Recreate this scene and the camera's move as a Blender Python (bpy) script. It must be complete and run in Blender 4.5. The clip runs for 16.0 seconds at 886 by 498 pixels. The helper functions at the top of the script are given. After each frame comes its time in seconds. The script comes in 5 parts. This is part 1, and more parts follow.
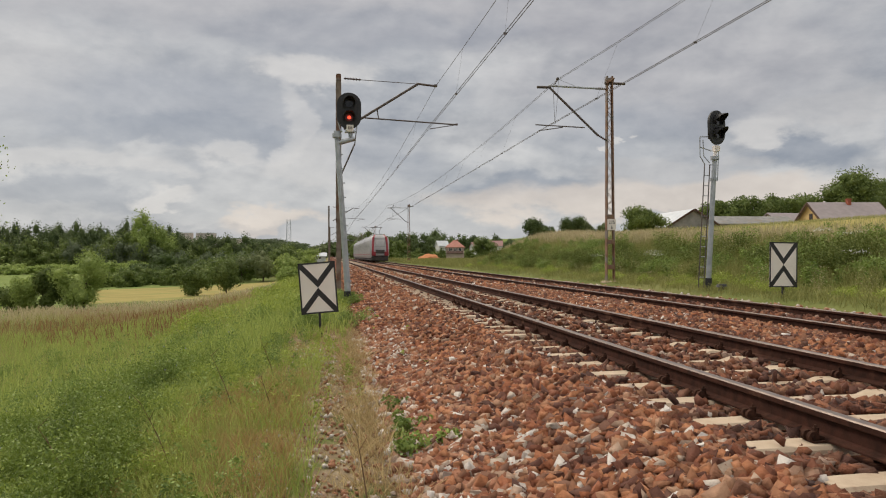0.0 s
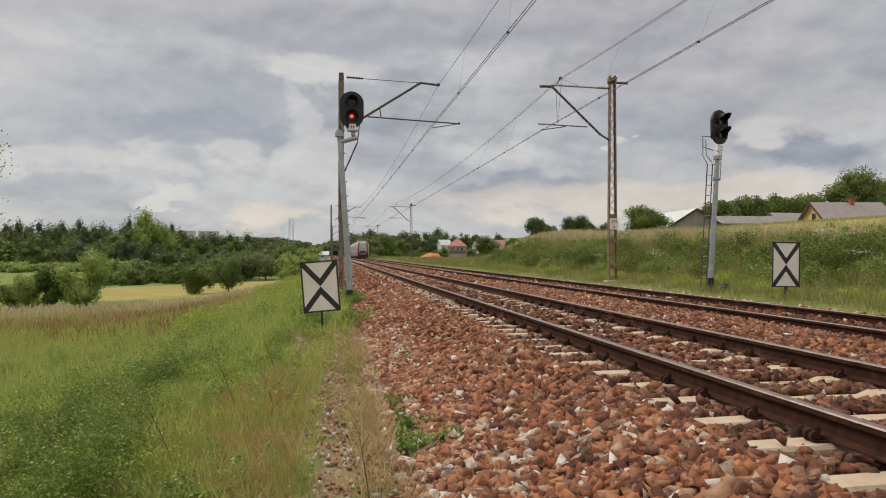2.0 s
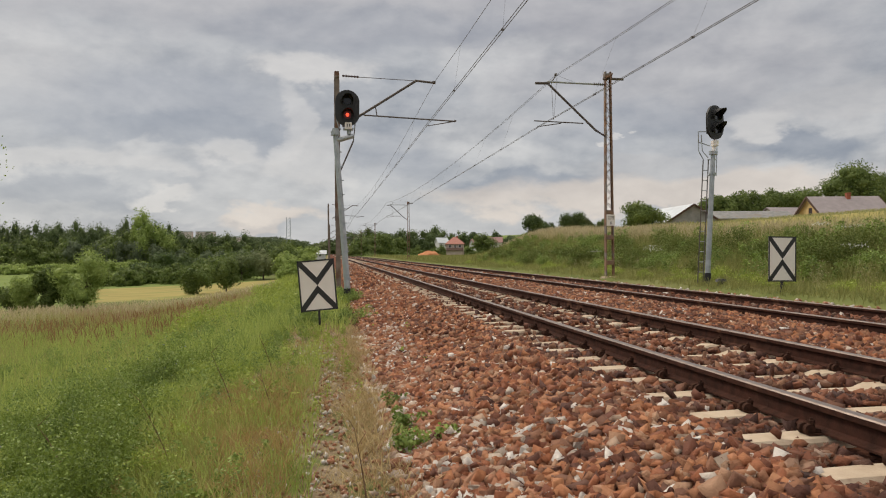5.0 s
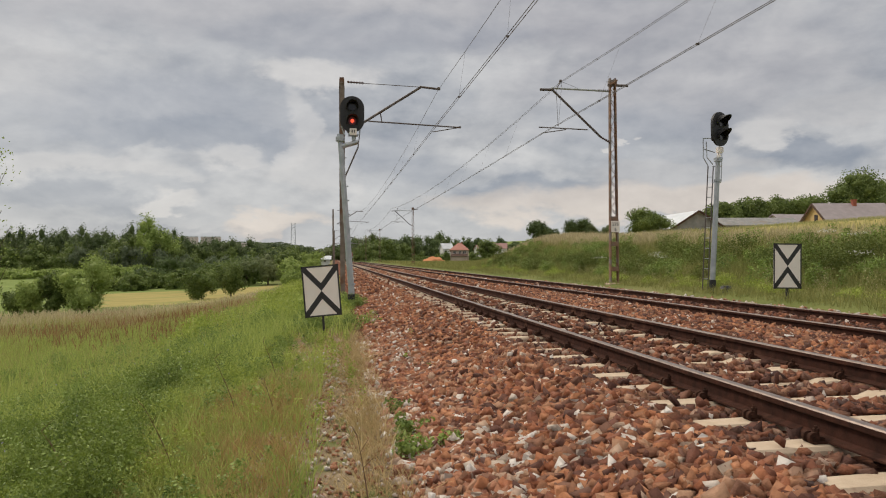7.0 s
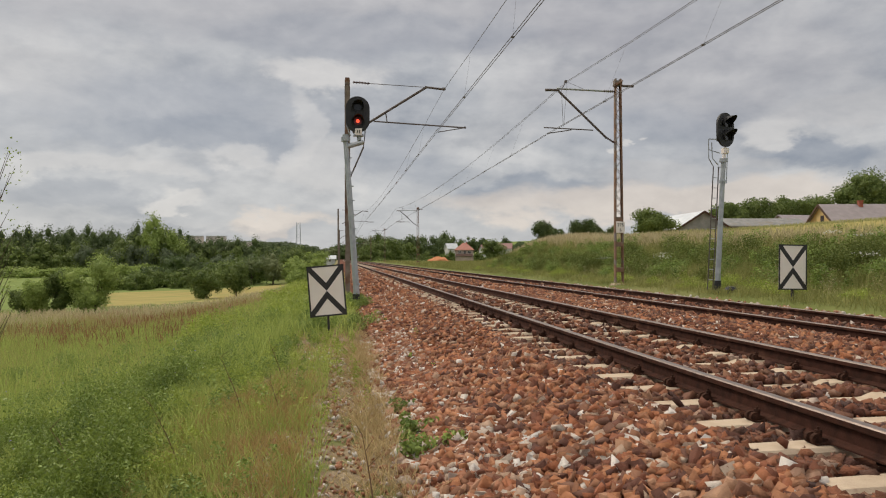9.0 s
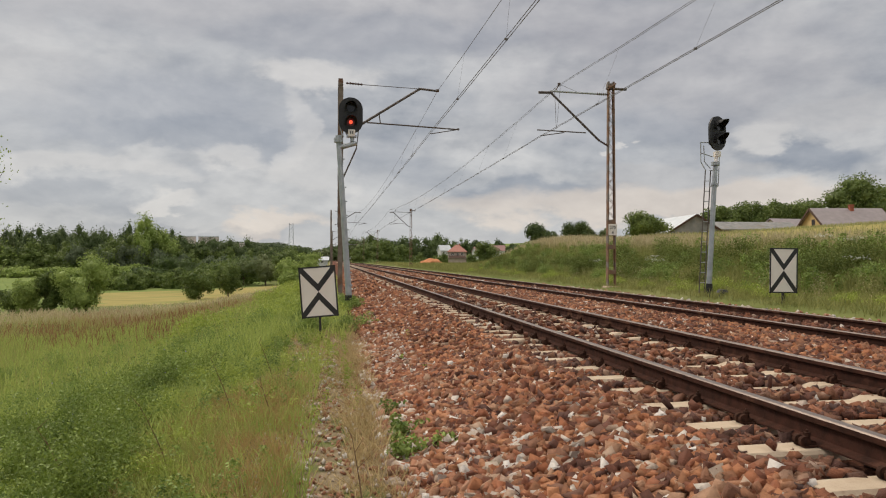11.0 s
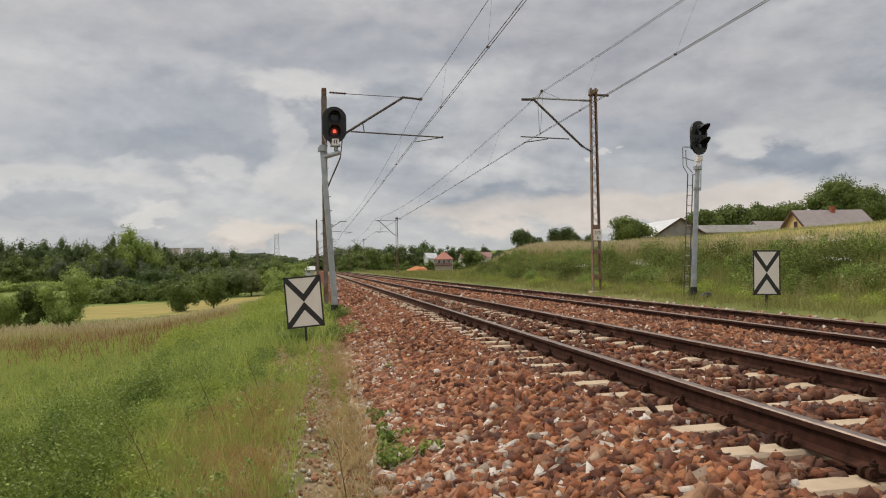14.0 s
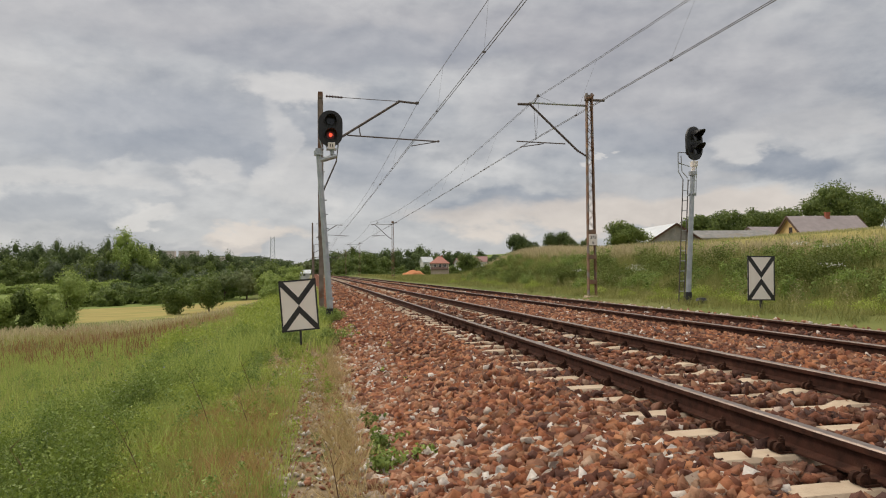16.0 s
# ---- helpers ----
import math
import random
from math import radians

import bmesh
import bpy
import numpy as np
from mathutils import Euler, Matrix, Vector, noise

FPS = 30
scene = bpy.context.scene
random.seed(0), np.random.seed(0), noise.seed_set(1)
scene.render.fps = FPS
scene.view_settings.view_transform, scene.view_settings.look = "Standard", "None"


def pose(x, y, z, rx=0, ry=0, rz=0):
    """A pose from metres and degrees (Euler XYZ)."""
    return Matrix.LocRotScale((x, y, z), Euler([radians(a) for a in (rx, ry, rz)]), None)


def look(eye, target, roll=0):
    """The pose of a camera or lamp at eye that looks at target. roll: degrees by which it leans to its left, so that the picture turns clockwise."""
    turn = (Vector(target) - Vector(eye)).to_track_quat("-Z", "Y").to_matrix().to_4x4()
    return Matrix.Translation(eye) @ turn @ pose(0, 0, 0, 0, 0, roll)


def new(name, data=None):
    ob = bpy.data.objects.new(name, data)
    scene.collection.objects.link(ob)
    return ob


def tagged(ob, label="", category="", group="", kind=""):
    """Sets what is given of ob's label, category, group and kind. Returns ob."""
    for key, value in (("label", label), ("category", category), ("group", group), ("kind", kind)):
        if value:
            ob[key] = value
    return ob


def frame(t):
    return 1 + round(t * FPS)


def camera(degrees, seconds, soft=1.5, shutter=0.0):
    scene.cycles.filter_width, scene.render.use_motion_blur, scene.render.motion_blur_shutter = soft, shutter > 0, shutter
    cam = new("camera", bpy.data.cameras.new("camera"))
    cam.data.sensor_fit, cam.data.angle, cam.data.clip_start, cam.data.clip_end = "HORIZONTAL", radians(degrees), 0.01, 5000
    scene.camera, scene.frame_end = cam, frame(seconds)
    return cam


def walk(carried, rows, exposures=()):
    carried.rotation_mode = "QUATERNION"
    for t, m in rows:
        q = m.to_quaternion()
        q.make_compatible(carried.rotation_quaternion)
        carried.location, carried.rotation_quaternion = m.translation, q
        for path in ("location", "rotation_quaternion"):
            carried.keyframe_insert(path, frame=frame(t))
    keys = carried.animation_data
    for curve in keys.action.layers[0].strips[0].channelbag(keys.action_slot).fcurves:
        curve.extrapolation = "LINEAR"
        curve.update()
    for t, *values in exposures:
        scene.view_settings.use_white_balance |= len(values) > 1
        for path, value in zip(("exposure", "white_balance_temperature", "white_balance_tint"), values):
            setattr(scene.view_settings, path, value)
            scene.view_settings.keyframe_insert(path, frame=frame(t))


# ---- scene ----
cam = camera(63.04, 16.0, soft=1.1)
# seconds, eye x, y, z, tilt, heading, lean
PATH = [
    (0, 0.000, 0.000, 0.859, 90.504, -9.013, -0.138),
    (0.5, 0.005, 0.010, 0.855, 90.592, -8.906, -0.211),
    (1, 0.004, -0.007, 0.860, 90.628, -8.772, -0.160),
    (1.5, 0.001, -0.010, 0.859, 90.573, -8.834, -0.098),
    (2, -0.003, -0.009, 0.858, 90.426, -8.840, 0.017),
    (2.5, 0.011, -0.004, 0.852, 90.296, -8.844, 0.071),
    (3, -0.000, -0.010, 0.854, 90.201, -8.964, 0.259),
    (3.5, 0.003, -0.004, 0.854, 90.136, -8.942, 0.368),
    (4, 0.008, -0.008, 0.853, 90.187, -8.876, -0.120),
    (6.5, 0.021, -0.023, 0.858, 90.457, -9.046, -0.685),
    (7, 0.022, -0.022, 0.858, 90.723, -8.665, -0.369),
    (7.5, 0.020, -0.027, 0.859, 90.588, -8.460, 0.008),
    (8, 0.017, -0.046, 0.861, 90.597, -8.123, -0.199),
    (8.5, 0.021, -0.044, 0.863, 90.652, -8.292, -0.227),
    (9, 0.018, -0.053, 0.864, 90.718, -8.276, -0.216),
    (11.5, 0.038, -0.048, 0.857, 90.946, -9.005, 0.003),
    (12, 0.044, -0.041, 0.854, 91.088, -9.173, -0.326),
    (12.5, 0.046, -0.050, 0.860, 91.137, -9.314, -0.598),
    (13, 0.051, -0.062, 0.864, 91.169, -9.494, -0.724),
    (13.5, 0.050, -0.063, 0.862, 91.312, -9.654, -0.849),
    (14, 0.052, -0.063, 0.863, 91.452, -9.914, -0.863),
    (14.5, 0.065, -0.063, 0.855, 91.528, -9.971, -1.155),
    (15, 0.069, -0.063, 0.856, 91.579, -9.963, -0.679),
    (15.5, 0.060, -0.067, 0.860, 91.670, -10.072, -0.609),
    (16, 0.063, -0.068, 0.863, 91.772, -10.237, -0.614),
]
walk(cam, [(t, pose(x, y, z, rx, 0, rz) @ pose(0, 0, 0, 0, 0, lean)) for t, x, y, z, rx, rz, lean in PATH],
     exposures=[(0.0, 0.0), (16.0, 0.0)])

# ---- sky, sun ----
SUN_EL, SUN_AZ = radians(42), radians(-38)     # azimuth clockwise from +y
world = bpy.data.worlds.new("overcast_sky")
scene.world = world
world.use_nodes = True


def build_sky():
    nt = world.node_tree
    nt.nodes.clear()
    N, L = nt.nodes.new, nt.links.new

    def math_node(op, a, b=None, c=None, clamp=False):
        n = N("ShaderNodeMath")
        n.operation, n.use_clamp = op, clamp
        for i, v in enumerate((a, b, c)):
            if v is None:
                continue
            if isinstance(v, (int, float)):
                n.inputs[i].default_value = v
            else:
                L(v, n.inputs[i])
        return n.outputs[0]

    def smooth(v, lo, hi):
        n = N("ShaderNodeMapRange")
        n.interpolation_type = "SMOOTHSTEP"
        n.inputs["From Min"].default_value, n.inputs["From Max"].default_value = lo, hi
        L(v, n.inputs["Value"])
        return n.outputs[0]

    def mix(fac, a, b):
        n = N("ShaderNodeMix")
        n.data_type = "RGBA"
        for sock, v in ((n.inputs["Factor"], fac), (n.inputs[6], a), (n.inputs[7], b)):
            if isinstance(v, tuple):
                sock.default_value = (*v, 1)
            elif isinstance(v, (int, float)):
                sock.default_value = v
            else:
                L(v, sock)
        return n.outputs[2]

    def noise_at(vec, scale, detail, rough, dist=0.0):
        n = N("ShaderNodeTexNoise")
        n.inputs["Scale"].default_value, n.inputs["Detail"].default_value = scale, detail
        n.inputs["Roughness"].default_value, n.inputs["Distortion"].default_value = rough, dist
        L(vec, n.inputs["Vector"])
        return n.outputs["Fac"]

    tc = N("ShaderNodeTexCoord")
    sep = N("ShaderNodeSeparateXYZ")
    L(tc.outputs["Generated"], sep.inputs[0])
    x, y, z = sep.outputs
    # layers of cloud seen edge-on towards the horizon
    zz = math_node("ADD", math_node("MAXIMUM", z, 0.0), 0.13)
    com = N("ShaderNodeCombineXYZ")
    L(math_node("DIVIDE", x, zz), com.inputs[0])
    L(math_node("DIVIDE", y, zz), com.inputs[1])
    com.inputs[2].default_value = 3.7
    flat = com.outputs[0]
    com2 = N("ShaderNodeCombineXYZ")
    L(x, com2.inputs[0])
    L(y, com2.inputs[1])
    L(math_node("MULTIPLY", z, 2.0), com2.inputs[2])
    ball = com2.outputs[0]
    big = noise_at(flat, 0.8, 7, 0.5, 0.3)
    heap = noise_at(ball, 3.0, 9, 0.5, 0.05)
    fine = noise_at(ball, 10.0, 8, 0.6, 0.1)
    d = math_node("ADD", math_node("MULTIPLY", big, 0.30), math_node("MULTIPLY", heap, 0.70))
    d = math_node("ADD", d, math_node("MULTIPLY", math_node("SUBTRACT", fine, 0.5), 0.12))
    cloud = smooth(d, 0.45, 0.53)
    body = mix(cloud, (0.555, 0.55, 0.55), (0.255, 0.285, 0.338))
    edge = math_node("MULTIPLY", smooth(d, 0.42, 0.462), math_node("SUBTRACT", 1.0, smooth(d, 0.462, 0.505)))
    body = mix(math_node("MULTIPLY", edge, 0.6), body, (0.72, 0.71, 0.695))
    # relief: billows lit from above, dark underneath
    lift = N("ShaderNodeVectorMath")
    lift.operation = "ADD"
    L(ball, lift.inputs[0])
    lift.inputs[1].default_value = (-0.02, 0.0, 0.075)
    above = noise_at(lift.outputs[0], 3.0, 9, 0.5, 0.05)
    relief = math_node("MULTIPLY", math_node("SUBTRACT", heap, above), 4.6)
    lift2 = N("ShaderNodeVectorMath")
    lift2.operation = "ADD"
    L(ball, lift2.inputs[0])
    lift2.inputs[1].default_value = (-0.008, 0.0, 0.02)
    above2 = noise_at(lift2.outputs[0], 10.0, 8, 0.6, 0.1)
    relief = math_node("ADD", relief, math_node("MULTIPLY", math_node("SUBTRACT", fine, above2), 2.0))
    relief = math_node("ADD", relief, 0.5, clamp=True)
    body = mix(relief, mix(0.48, body, (0.225, 0.25, 0.30)), mix(0.48, body, (0.78, 0.77, 0.755)))
    # pale warm air low down
    low = math_node("SUBTRACT", 1.0, smooth(z, 0.02, 0.13))
    body = mix(math_node("MULTIPLY", low, 0.7), body, (0.56, 0.57, 0.585))
    # banks of cloud: bearing, height, half width, half height in degrees, tone, thickness
    TONES = {"grey": (0.362, 0.355, 0.388), "dark": (0.288, 0.318, 0.382), "slate": (0.208, 0.248, 0.322), "pale": (0.53, 0.515, 0.515),
             "white": (0.74, 0.71, 0.68), "warm": (0.80, 0.69, 0.595)}
    BANKS = [
        (7.4, 18.4, 35.1, 3.0, 'grey', 0.75), (28.5, 13.8, 16.3, 5.2, 'grey', 0.60), (-21.1, 12.8, 4.1, 2.2, 'pale', 0.40),
        (-12.3, 10.9, 11.7, 3.4, 'dark', 0.80), (-11.1, 9.0, 7.9, 1.3, 'slate', 0.70), (2.0, 17.4, 13.1, 1.8, 'slate', 0.35),
        (-0.6, 14.1, 3.7, 1.3, 'white', 0.85), (-2.6, 10.4, 1.5, 2.6, 'white', 0.50), (-20.0, 6.4, 8.3, 0.9, 'white', 0.60),
        (-7.4, 7.9, 2.9, 0.8, 'white', 0.55), (6.0, 7.3, 5.4, 2.1, 'dark', 0.55), (15.2, 5.3, 5.3, 1.2, 'slate', 0.75),
        (35.3, 7.1, 5.0, 1.3, 'slate', 0.80), (24.9, 9.8, 6.2, 1.9, 'dark', 0.50), (-19.7, 4.3, 5.2, 1.0, 'slate', 0.55),
        (-13.1, 4.5, 2.7, 0.6, 'white', 0.80), (-4.1, 2.9, 3.8, 0.7, 'warm', 0.80), (33.3, 9.0, 2.6, 1.2, 'white', 0.70),
        (22.6, 8.4, 0.8, 0.2, 'white', 0.85), (25.7, 6.6, 6.5, 0.9, 'pale', 0.60), (25.7, 4.4, 16.8, 1.4, 'warm', 0.80),
        (37.7, 10.2, 3.8, 0.8, 'pale', 0.50), (0.3, 7.2, 3.9, 2.2, 'white', 0.55), (-11.1, 2.3, 10.3, 0.7, 'slate', 0.30)]
    az = math_node("MULTIPLY", math_node("ARCTAN2", x, y), 57.2958)
    el = math_node("MULTIPLY", math_node("ARCSINE", z), 57.2958)
    puff = noise_at(ball, 7.0, 10, 0.56, 0.15)
    wisp = noise_at(ball, 22.0, 8, 0.6, 0.2)
    shift = N("ShaderNodeVectorMath")
    shift.operation = "ADD"
    L(ball, shift.inputs[0])
    shift.inputs[1].default_value = (3.1, 1.7, 0.4)
    puff2 = noise_at(shift.outputs[0], 5.0, 10, 0.56, 0.15)
    azw = math_node("ADD", az, math_node("MULTIPLY", math_node("SUBTRACT", puff2, 0.5), 15.0))
    elw = math_node("ADD", el, math_node("MULTIPLY", math_node("SUBTRACT", puff, 0.5), 6.5))
    ragged = math_node("MULTIPLY", math_node("SUBTRACT", math_node("ADD", math_node("MULTIPLY", puff, 0.7), math_node("MULTIPLY", wisp, 0.3)), 0.5), 1.5)
    for b_az, b_el, b_w, b_h, tone, thick in BANKS:
        qa = math_node("DIVIDE", math_node("SUBTRACT", azw, b_az), b_w)
        qe = math_node("DIVIDE", math_node("SUBTRACT", elw, b_el), b_h)
        q = math_node("SQRT", math_node("ADD", math_node("MULTIPLY", qa, qa), math_node("MULTIPLY", qe, qe)))
        inside = smooth(math_node("SUBTRACT", math_node("ADD", 1.25, ragged), q), 0.0, 0.95 if tone in ("grey", "dark") else 0.6)
        body = mix(math_node("MULTIPLY", inside, thick), body, TONES[tone])
    # small billows over all of it
    lift3 = N("ShaderNodeVectorMath")
    lift3.operation = "ADD"
    L(ball, lift3.inputs[0])
    lift3.inputs[1].default_value = (-0.008, 0.0, 0.03)
    above3 = noise_at(lift3.outputs[0], 7.0, 10, 0.56, 0.15)
    lit = math_node("ADD", math_node("MULTIPLY", math_node("SUBTRACT", puff, above3), 2.6), 0.5, clamp=True)
    body = mix(lit, mix(0.28, body, (0.20, 0.22, 0.265)), mix(0.28, body, (0.82, 0.80, 0.775)))
    # the veiled sun
    sun_dir = (math.sin(SUN_AZ) * math.cos(SUN_EL), math.cos(SUN_AZ) * math.cos(SUN_EL), math.sin(SUN_EL))
    dot = N("ShaderNodeVectorMath")
    dot.operation = "DOT_PRODUCT"
    L(tc.outputs["Generated"], dot.inputs[0])
    dot.inputs[1].default_value = sun_dir
    glow = smooth(dot.outputs["Value"], 0.55, 1.0)
    body = mix(math_node("MULTIPLY", glow, 0.22), body, (0.8, 0.77, 0.72))
    sky = N("ShaderNodeTexSky")
    sky.sky_type, sky.sun_disc, sky.sun_elevation, sky.sun_rotation = "NISHITA", False, SUN_EL, SUN_AZ
    bg1, bg2, add, out = N("ShaderNodeBackground"), N("ShaderNodeBackground"), N("ShaderNodeAddShader"), N("ShaderNodeOutputWorld")
    L(sky.outputs[0], bg1.inputs[0])
    bg1.inputs[1].default_value = 0.006
    body = mix(smooth(z, 0.42, 0.85), body, (0.46, 0.425, 0.375))
    L(body, bg2.inputs[0])
    # an overcast sky is brightest overhead
    L(math_node("ADD", math_node("MULTIPLY", smooth(z, 0.42, 0.85), 2.05), 0.915), bg2.inputs[1])
    L(bg1.outputs[0], add.inputs[0])
    L(bg2.outputs[0], add.inputs[1])
    L(add.outputs[0], out.inputs[0])


build_sky()
sun = new("sun", bpy.data.lights.new("sun", "SUN"))
sun.data.energy, sun.data.angle, sun.data.color = 2.0, radians(12), (1.0, 0.89, 0.75)
sun.matrix_world = look((0, 0, 50), (-math.sin(SUN_AZ) * math.cos(SUN_EL) * 9, -math.cos(SUN_AZ) * math.cos(SUN_EL) * 9, 50 - math.sin(SUN_EL) * 9))


# ---- materials ----
def mat(name, c1, c2, scale=8.0, rough=0.8, metal=0.0, bump=0.0, bump_scale=None, vary=None, island=0.0, third=None,
        third_at=(0.55, 0.7), third_scale=1.5, leaf=0.0, emit=None, spec=0.5):
    """Two-tone noise material; vary: 'object' or 'island' shifts the value piece by piece; third: a stain colour on a larger scale."""
    m = bpy.data.materials.new(name)
    m.use_nodes = True
    nt = m.node_tree
    N, L = nt.nodes.new, nt.links.new
    b = nt.nodes["Principled BSDF"]
    geo = N("ShaderNodeNewGeometry")
    n1 = N("ShaderNodeTexNoise")
    n1.inputs["Scale"].default_value, n1.inputs["Detail"].default_value = scale, 6
    L(geo.outputs["Position"], n1.inputs["Vector"])
    ramp = N("ShaderNodeMapRange")
    ramp.inputs["From Min"].default_value, ramp.inputs["From Max"].default_value = 0.32, 0.68
    fac = n1.outputs["Fac"]
    L(fac, ramp.inputs["Value"])
    fac = ramp.outputs[0]
    if vary:
        src = geo.outputs["Random Per Island"] if vary == "island" else N("ShaderNodeObjectInfo").outputs["Random"]
        mx = N("ShaderNodeMix")
        mx.inputs["Factor"].default_value = island or 0.6
        L(fac, mx.inputs[2])
        L(src, mx.inputs[3])
        fac = mx.outputs[0]
    col = N("ShaderNodeMix")
    col.data_type = "RGBA"
    col.inputs[6].default_value, col.inputs[7].default_value = (*c1, 1), (*c2, 1)
    L(fac, col.inputs["Factor"])
    c = col.outputs[2]
    if third:
        n3 = N("ShaderNodeTexNoise")
        n3.inputs["Scale"].default_value, n3.inputs["Detail"].default_value = third_scale, 5
        L(geo.outputs["Position"], n3.inputs["Vector"])
        r3 = N("ShaderNodeMapRange")
        r3.interpolation_type = "SMOOTHSTEP"
        r3.inputs["From Min"].default_value, r3.inputs["From Max"].default_value = third_at
        L(n3.outputs["Fac"], r3.inputs["Value"])
        col3 = N("ShaderNodeMix")
        col3.data_type = "RGBA"
        col3.inputs[7].default_value = (*third, 1)
        L(r3.outputs[0], col3.inputs["Factor"])
        L(c, col3.inputs[6])
        c = col3.outputs[2]
    L(c, b.inputs["Base Color"])
    b.inputs["Roughness"].default_value, b.inputs["Metallic"].default_value = rough, metal
    b.inputs["Specular IOR Level"].default_value = spec if rough < 0.9 else 0.08
    if bump:
        n2 = N("ShaderNodeTexNoise")
        n2.inputs["Scale"].default_value, n2.inputs["Detail"].default_value = bump_scale or scale * 4, 5
        L(geo.outputs["Position"], n2.inputs["Vector"])
        bp = N("ShaderNodeBump")
        bp.inputs["Strength"].default_value, bp.inputs["Distance"].default_value = min(1, bump), 0.02
        L(n2.outputs["Fac"], bp.inputs["Height"])
        L(bp.outputs[0], b.inputs["Normal"])
    if emit:
        b.inputs["Emission Color"].default_value, b.inputs["Emission Strength"].default_value = (*emit[0], 1), emit[1]
    if leaf:
        tr, ms = N("ShaderNodeBsdfTranslucent"), N("ShaderNodeMixShader")
        L(c, tr.inputs["Color"])
        ms.inputs[0].default_value = leaf
        L(b.outputs[0], ms.inputs[1])
        L(tr.outputs[0], ms.inputs[2])
        L(ms.outputs[0], nt.nodes["Material Output"].inputs["Surface"])
    return m


def stone_material(name, tones):
    """Crushed stone: one tone to each piece, with grain and dust."""
    m = mat(name, (0.2, 0.1, 0.06), (0.3, 0.16, 0.1), scale=60, rough=0.88, bump=0.5, bump_scale=120)
    nt = m.node_tree
    N, L = nt.nodes.new, nt.links.new
    b = nt.nodes["Principled BSDF"]
    geo = N("ShaderNodeNewGeometry")
    r = N("ShaderNodeValToRGB")
    r.color_ramp.interpolation = "LINEAR"
    while len(r.color_ramp.elements) < len(tones):
        r.color_ramp.elements.new(0.5)
    for e, (p, c) in zip(r.color_ramp.elements, tones):
        e.position, e.color = p, (*c, 1)
    mx = N("ShaderNodeMath")
    mx.operation = "FRACT"
    info = N("ShaderNodeObjectInfo")
    ad = N("ShaderNodeMath")
    L(geo.outputs["Random Per Island"], ad.inputs[0])
    L(info.outputs["Random"], ad.inputs[1])
    L(ad.outputs[0], mx.inputs[0])
    L(mx.outputs[0], r.inputs[0])
    n = N("ShaderNodeTexNoise")
    n.inputs["Scale"].default_value, n.inputs["Detail"].default_value = 45, 6
    L(geo.outputs["Position"], n.inputs["Vector"])
    mr = N("ShaderNodeMapRange")
    mr.inputs["To Min"].default_value, mr.inputs["To Max"].default_value = 0.72, 1.22
    L(n.outputs["Fac"], mr.inputs["Value"])
    mul = N("ShaderNodeMix")
    mul.data_type, mul.blend_type = "RGBA", "MULTIPLY"
    mul.inputs["Factor"].default_value = 1
    L(r.outputs[0], mul.inputs[6])
    L(mr.outputs[0], mul.inputs[7])
    L(mul.outputs[2], b.inputs["Base Color"])
    return m


M = {}
M["stone"] = stone_material("crushed_red_stone", [(0.0, (0.075, 0.028, 0.018)), (0.2, (0.17, 0.055, 0.026)), (0.4, (0.29, 0.10, 0.042)), (0.56, (0.42, 0.185, 0.085)),
                                                  (0.72, (0.12, 0.052, 0.032)), (0.86, (0.33, 0.15, 0.075)), (0.945, (0.40, 0.25, 0.16)), (0.97, (0.46, 0.38, 0.31)), (1.0, (0.70, 0.66, 0.62))])
M["stone_dark"] = stone_material("rust_dusted_stone", [(0.0, (0.045, 0.018, 0.013)), (0.25, (0.105, 0.036, 0.02)), (0.45, (0.18, 0.062, 0.03)), (0.6, (0.27, 0.105, 0.05)),
                                                       (0.78, (0.09, 0.042, 0.027)), (0.92, (0.25, 0.125, 0.07)), (0.965, (0.36, 0.26, 0.20)), (1.0, (0.64, 0.60, 0.56))])
M["stone_pale"] = stone_material("pale_limestone", [(0.0, (0.36, 0.27, 0.20)), (0.4, (0.48, 0.43, 0.38)), (1.0, (0.70, 0.67, 0.63))])
M["stone_edge"] = stone_material("mixed_stone", [(0.0, (0.24, 0.1, 0.055)), (0.35, (0.34, 0.15, 0.08)), (0.55, (0.36, 0.22, 0.14)), (0.75, (0.42, 0.35, 0.29)), (1.0, (0.66, 0.62, 0.58))])
M["ballast"] = mat("ballast_bed", (0.05, 0.022, 0.016), (0.19, 0.078, 0.045), scale=24, rough=0.95, bump=1.0, bump_scale=26, third=(0.28, 0.19, 0.14), third_at=(0.64, 0.7), third_scale=30)
M["ground"] = mat("meadow_soil", (0.105, 0.128, 0.036), (0.165, 0.18, 0.062), scale=0.35, rough=1, bump=0.6, bump_scale=9, third=(0.21, 0.195, 0.085), third_at=(0.5, 0.66), third_scale=0.05)
M["dirt"] = mat("dry_path_soil", (0.17, 0.125, 0.075), (0.30, 0.24, 0.16), scale=5, rough=1, bump=0.8, bump_scale=45, third=(0.13, 0.15, 0.05), third_at=(0.5, 0.62), third_scale=1.6)
M["rail_side"] = mat("rusty_rail_steel", (0.032, 0.016, 0.012), (0.068, 0.029, 0.02), scale=14, rough=0.92, bump=0.25, bump_scale=90, third=(0.12, 0.06, 0.04), third_scale=3)
M["rail_top"] = mat("worn_rail_head", (0.17, 0.13, 0.11), (0.25, 0.20, 0.17), scale=10, rough=0.42, metal=0.7)
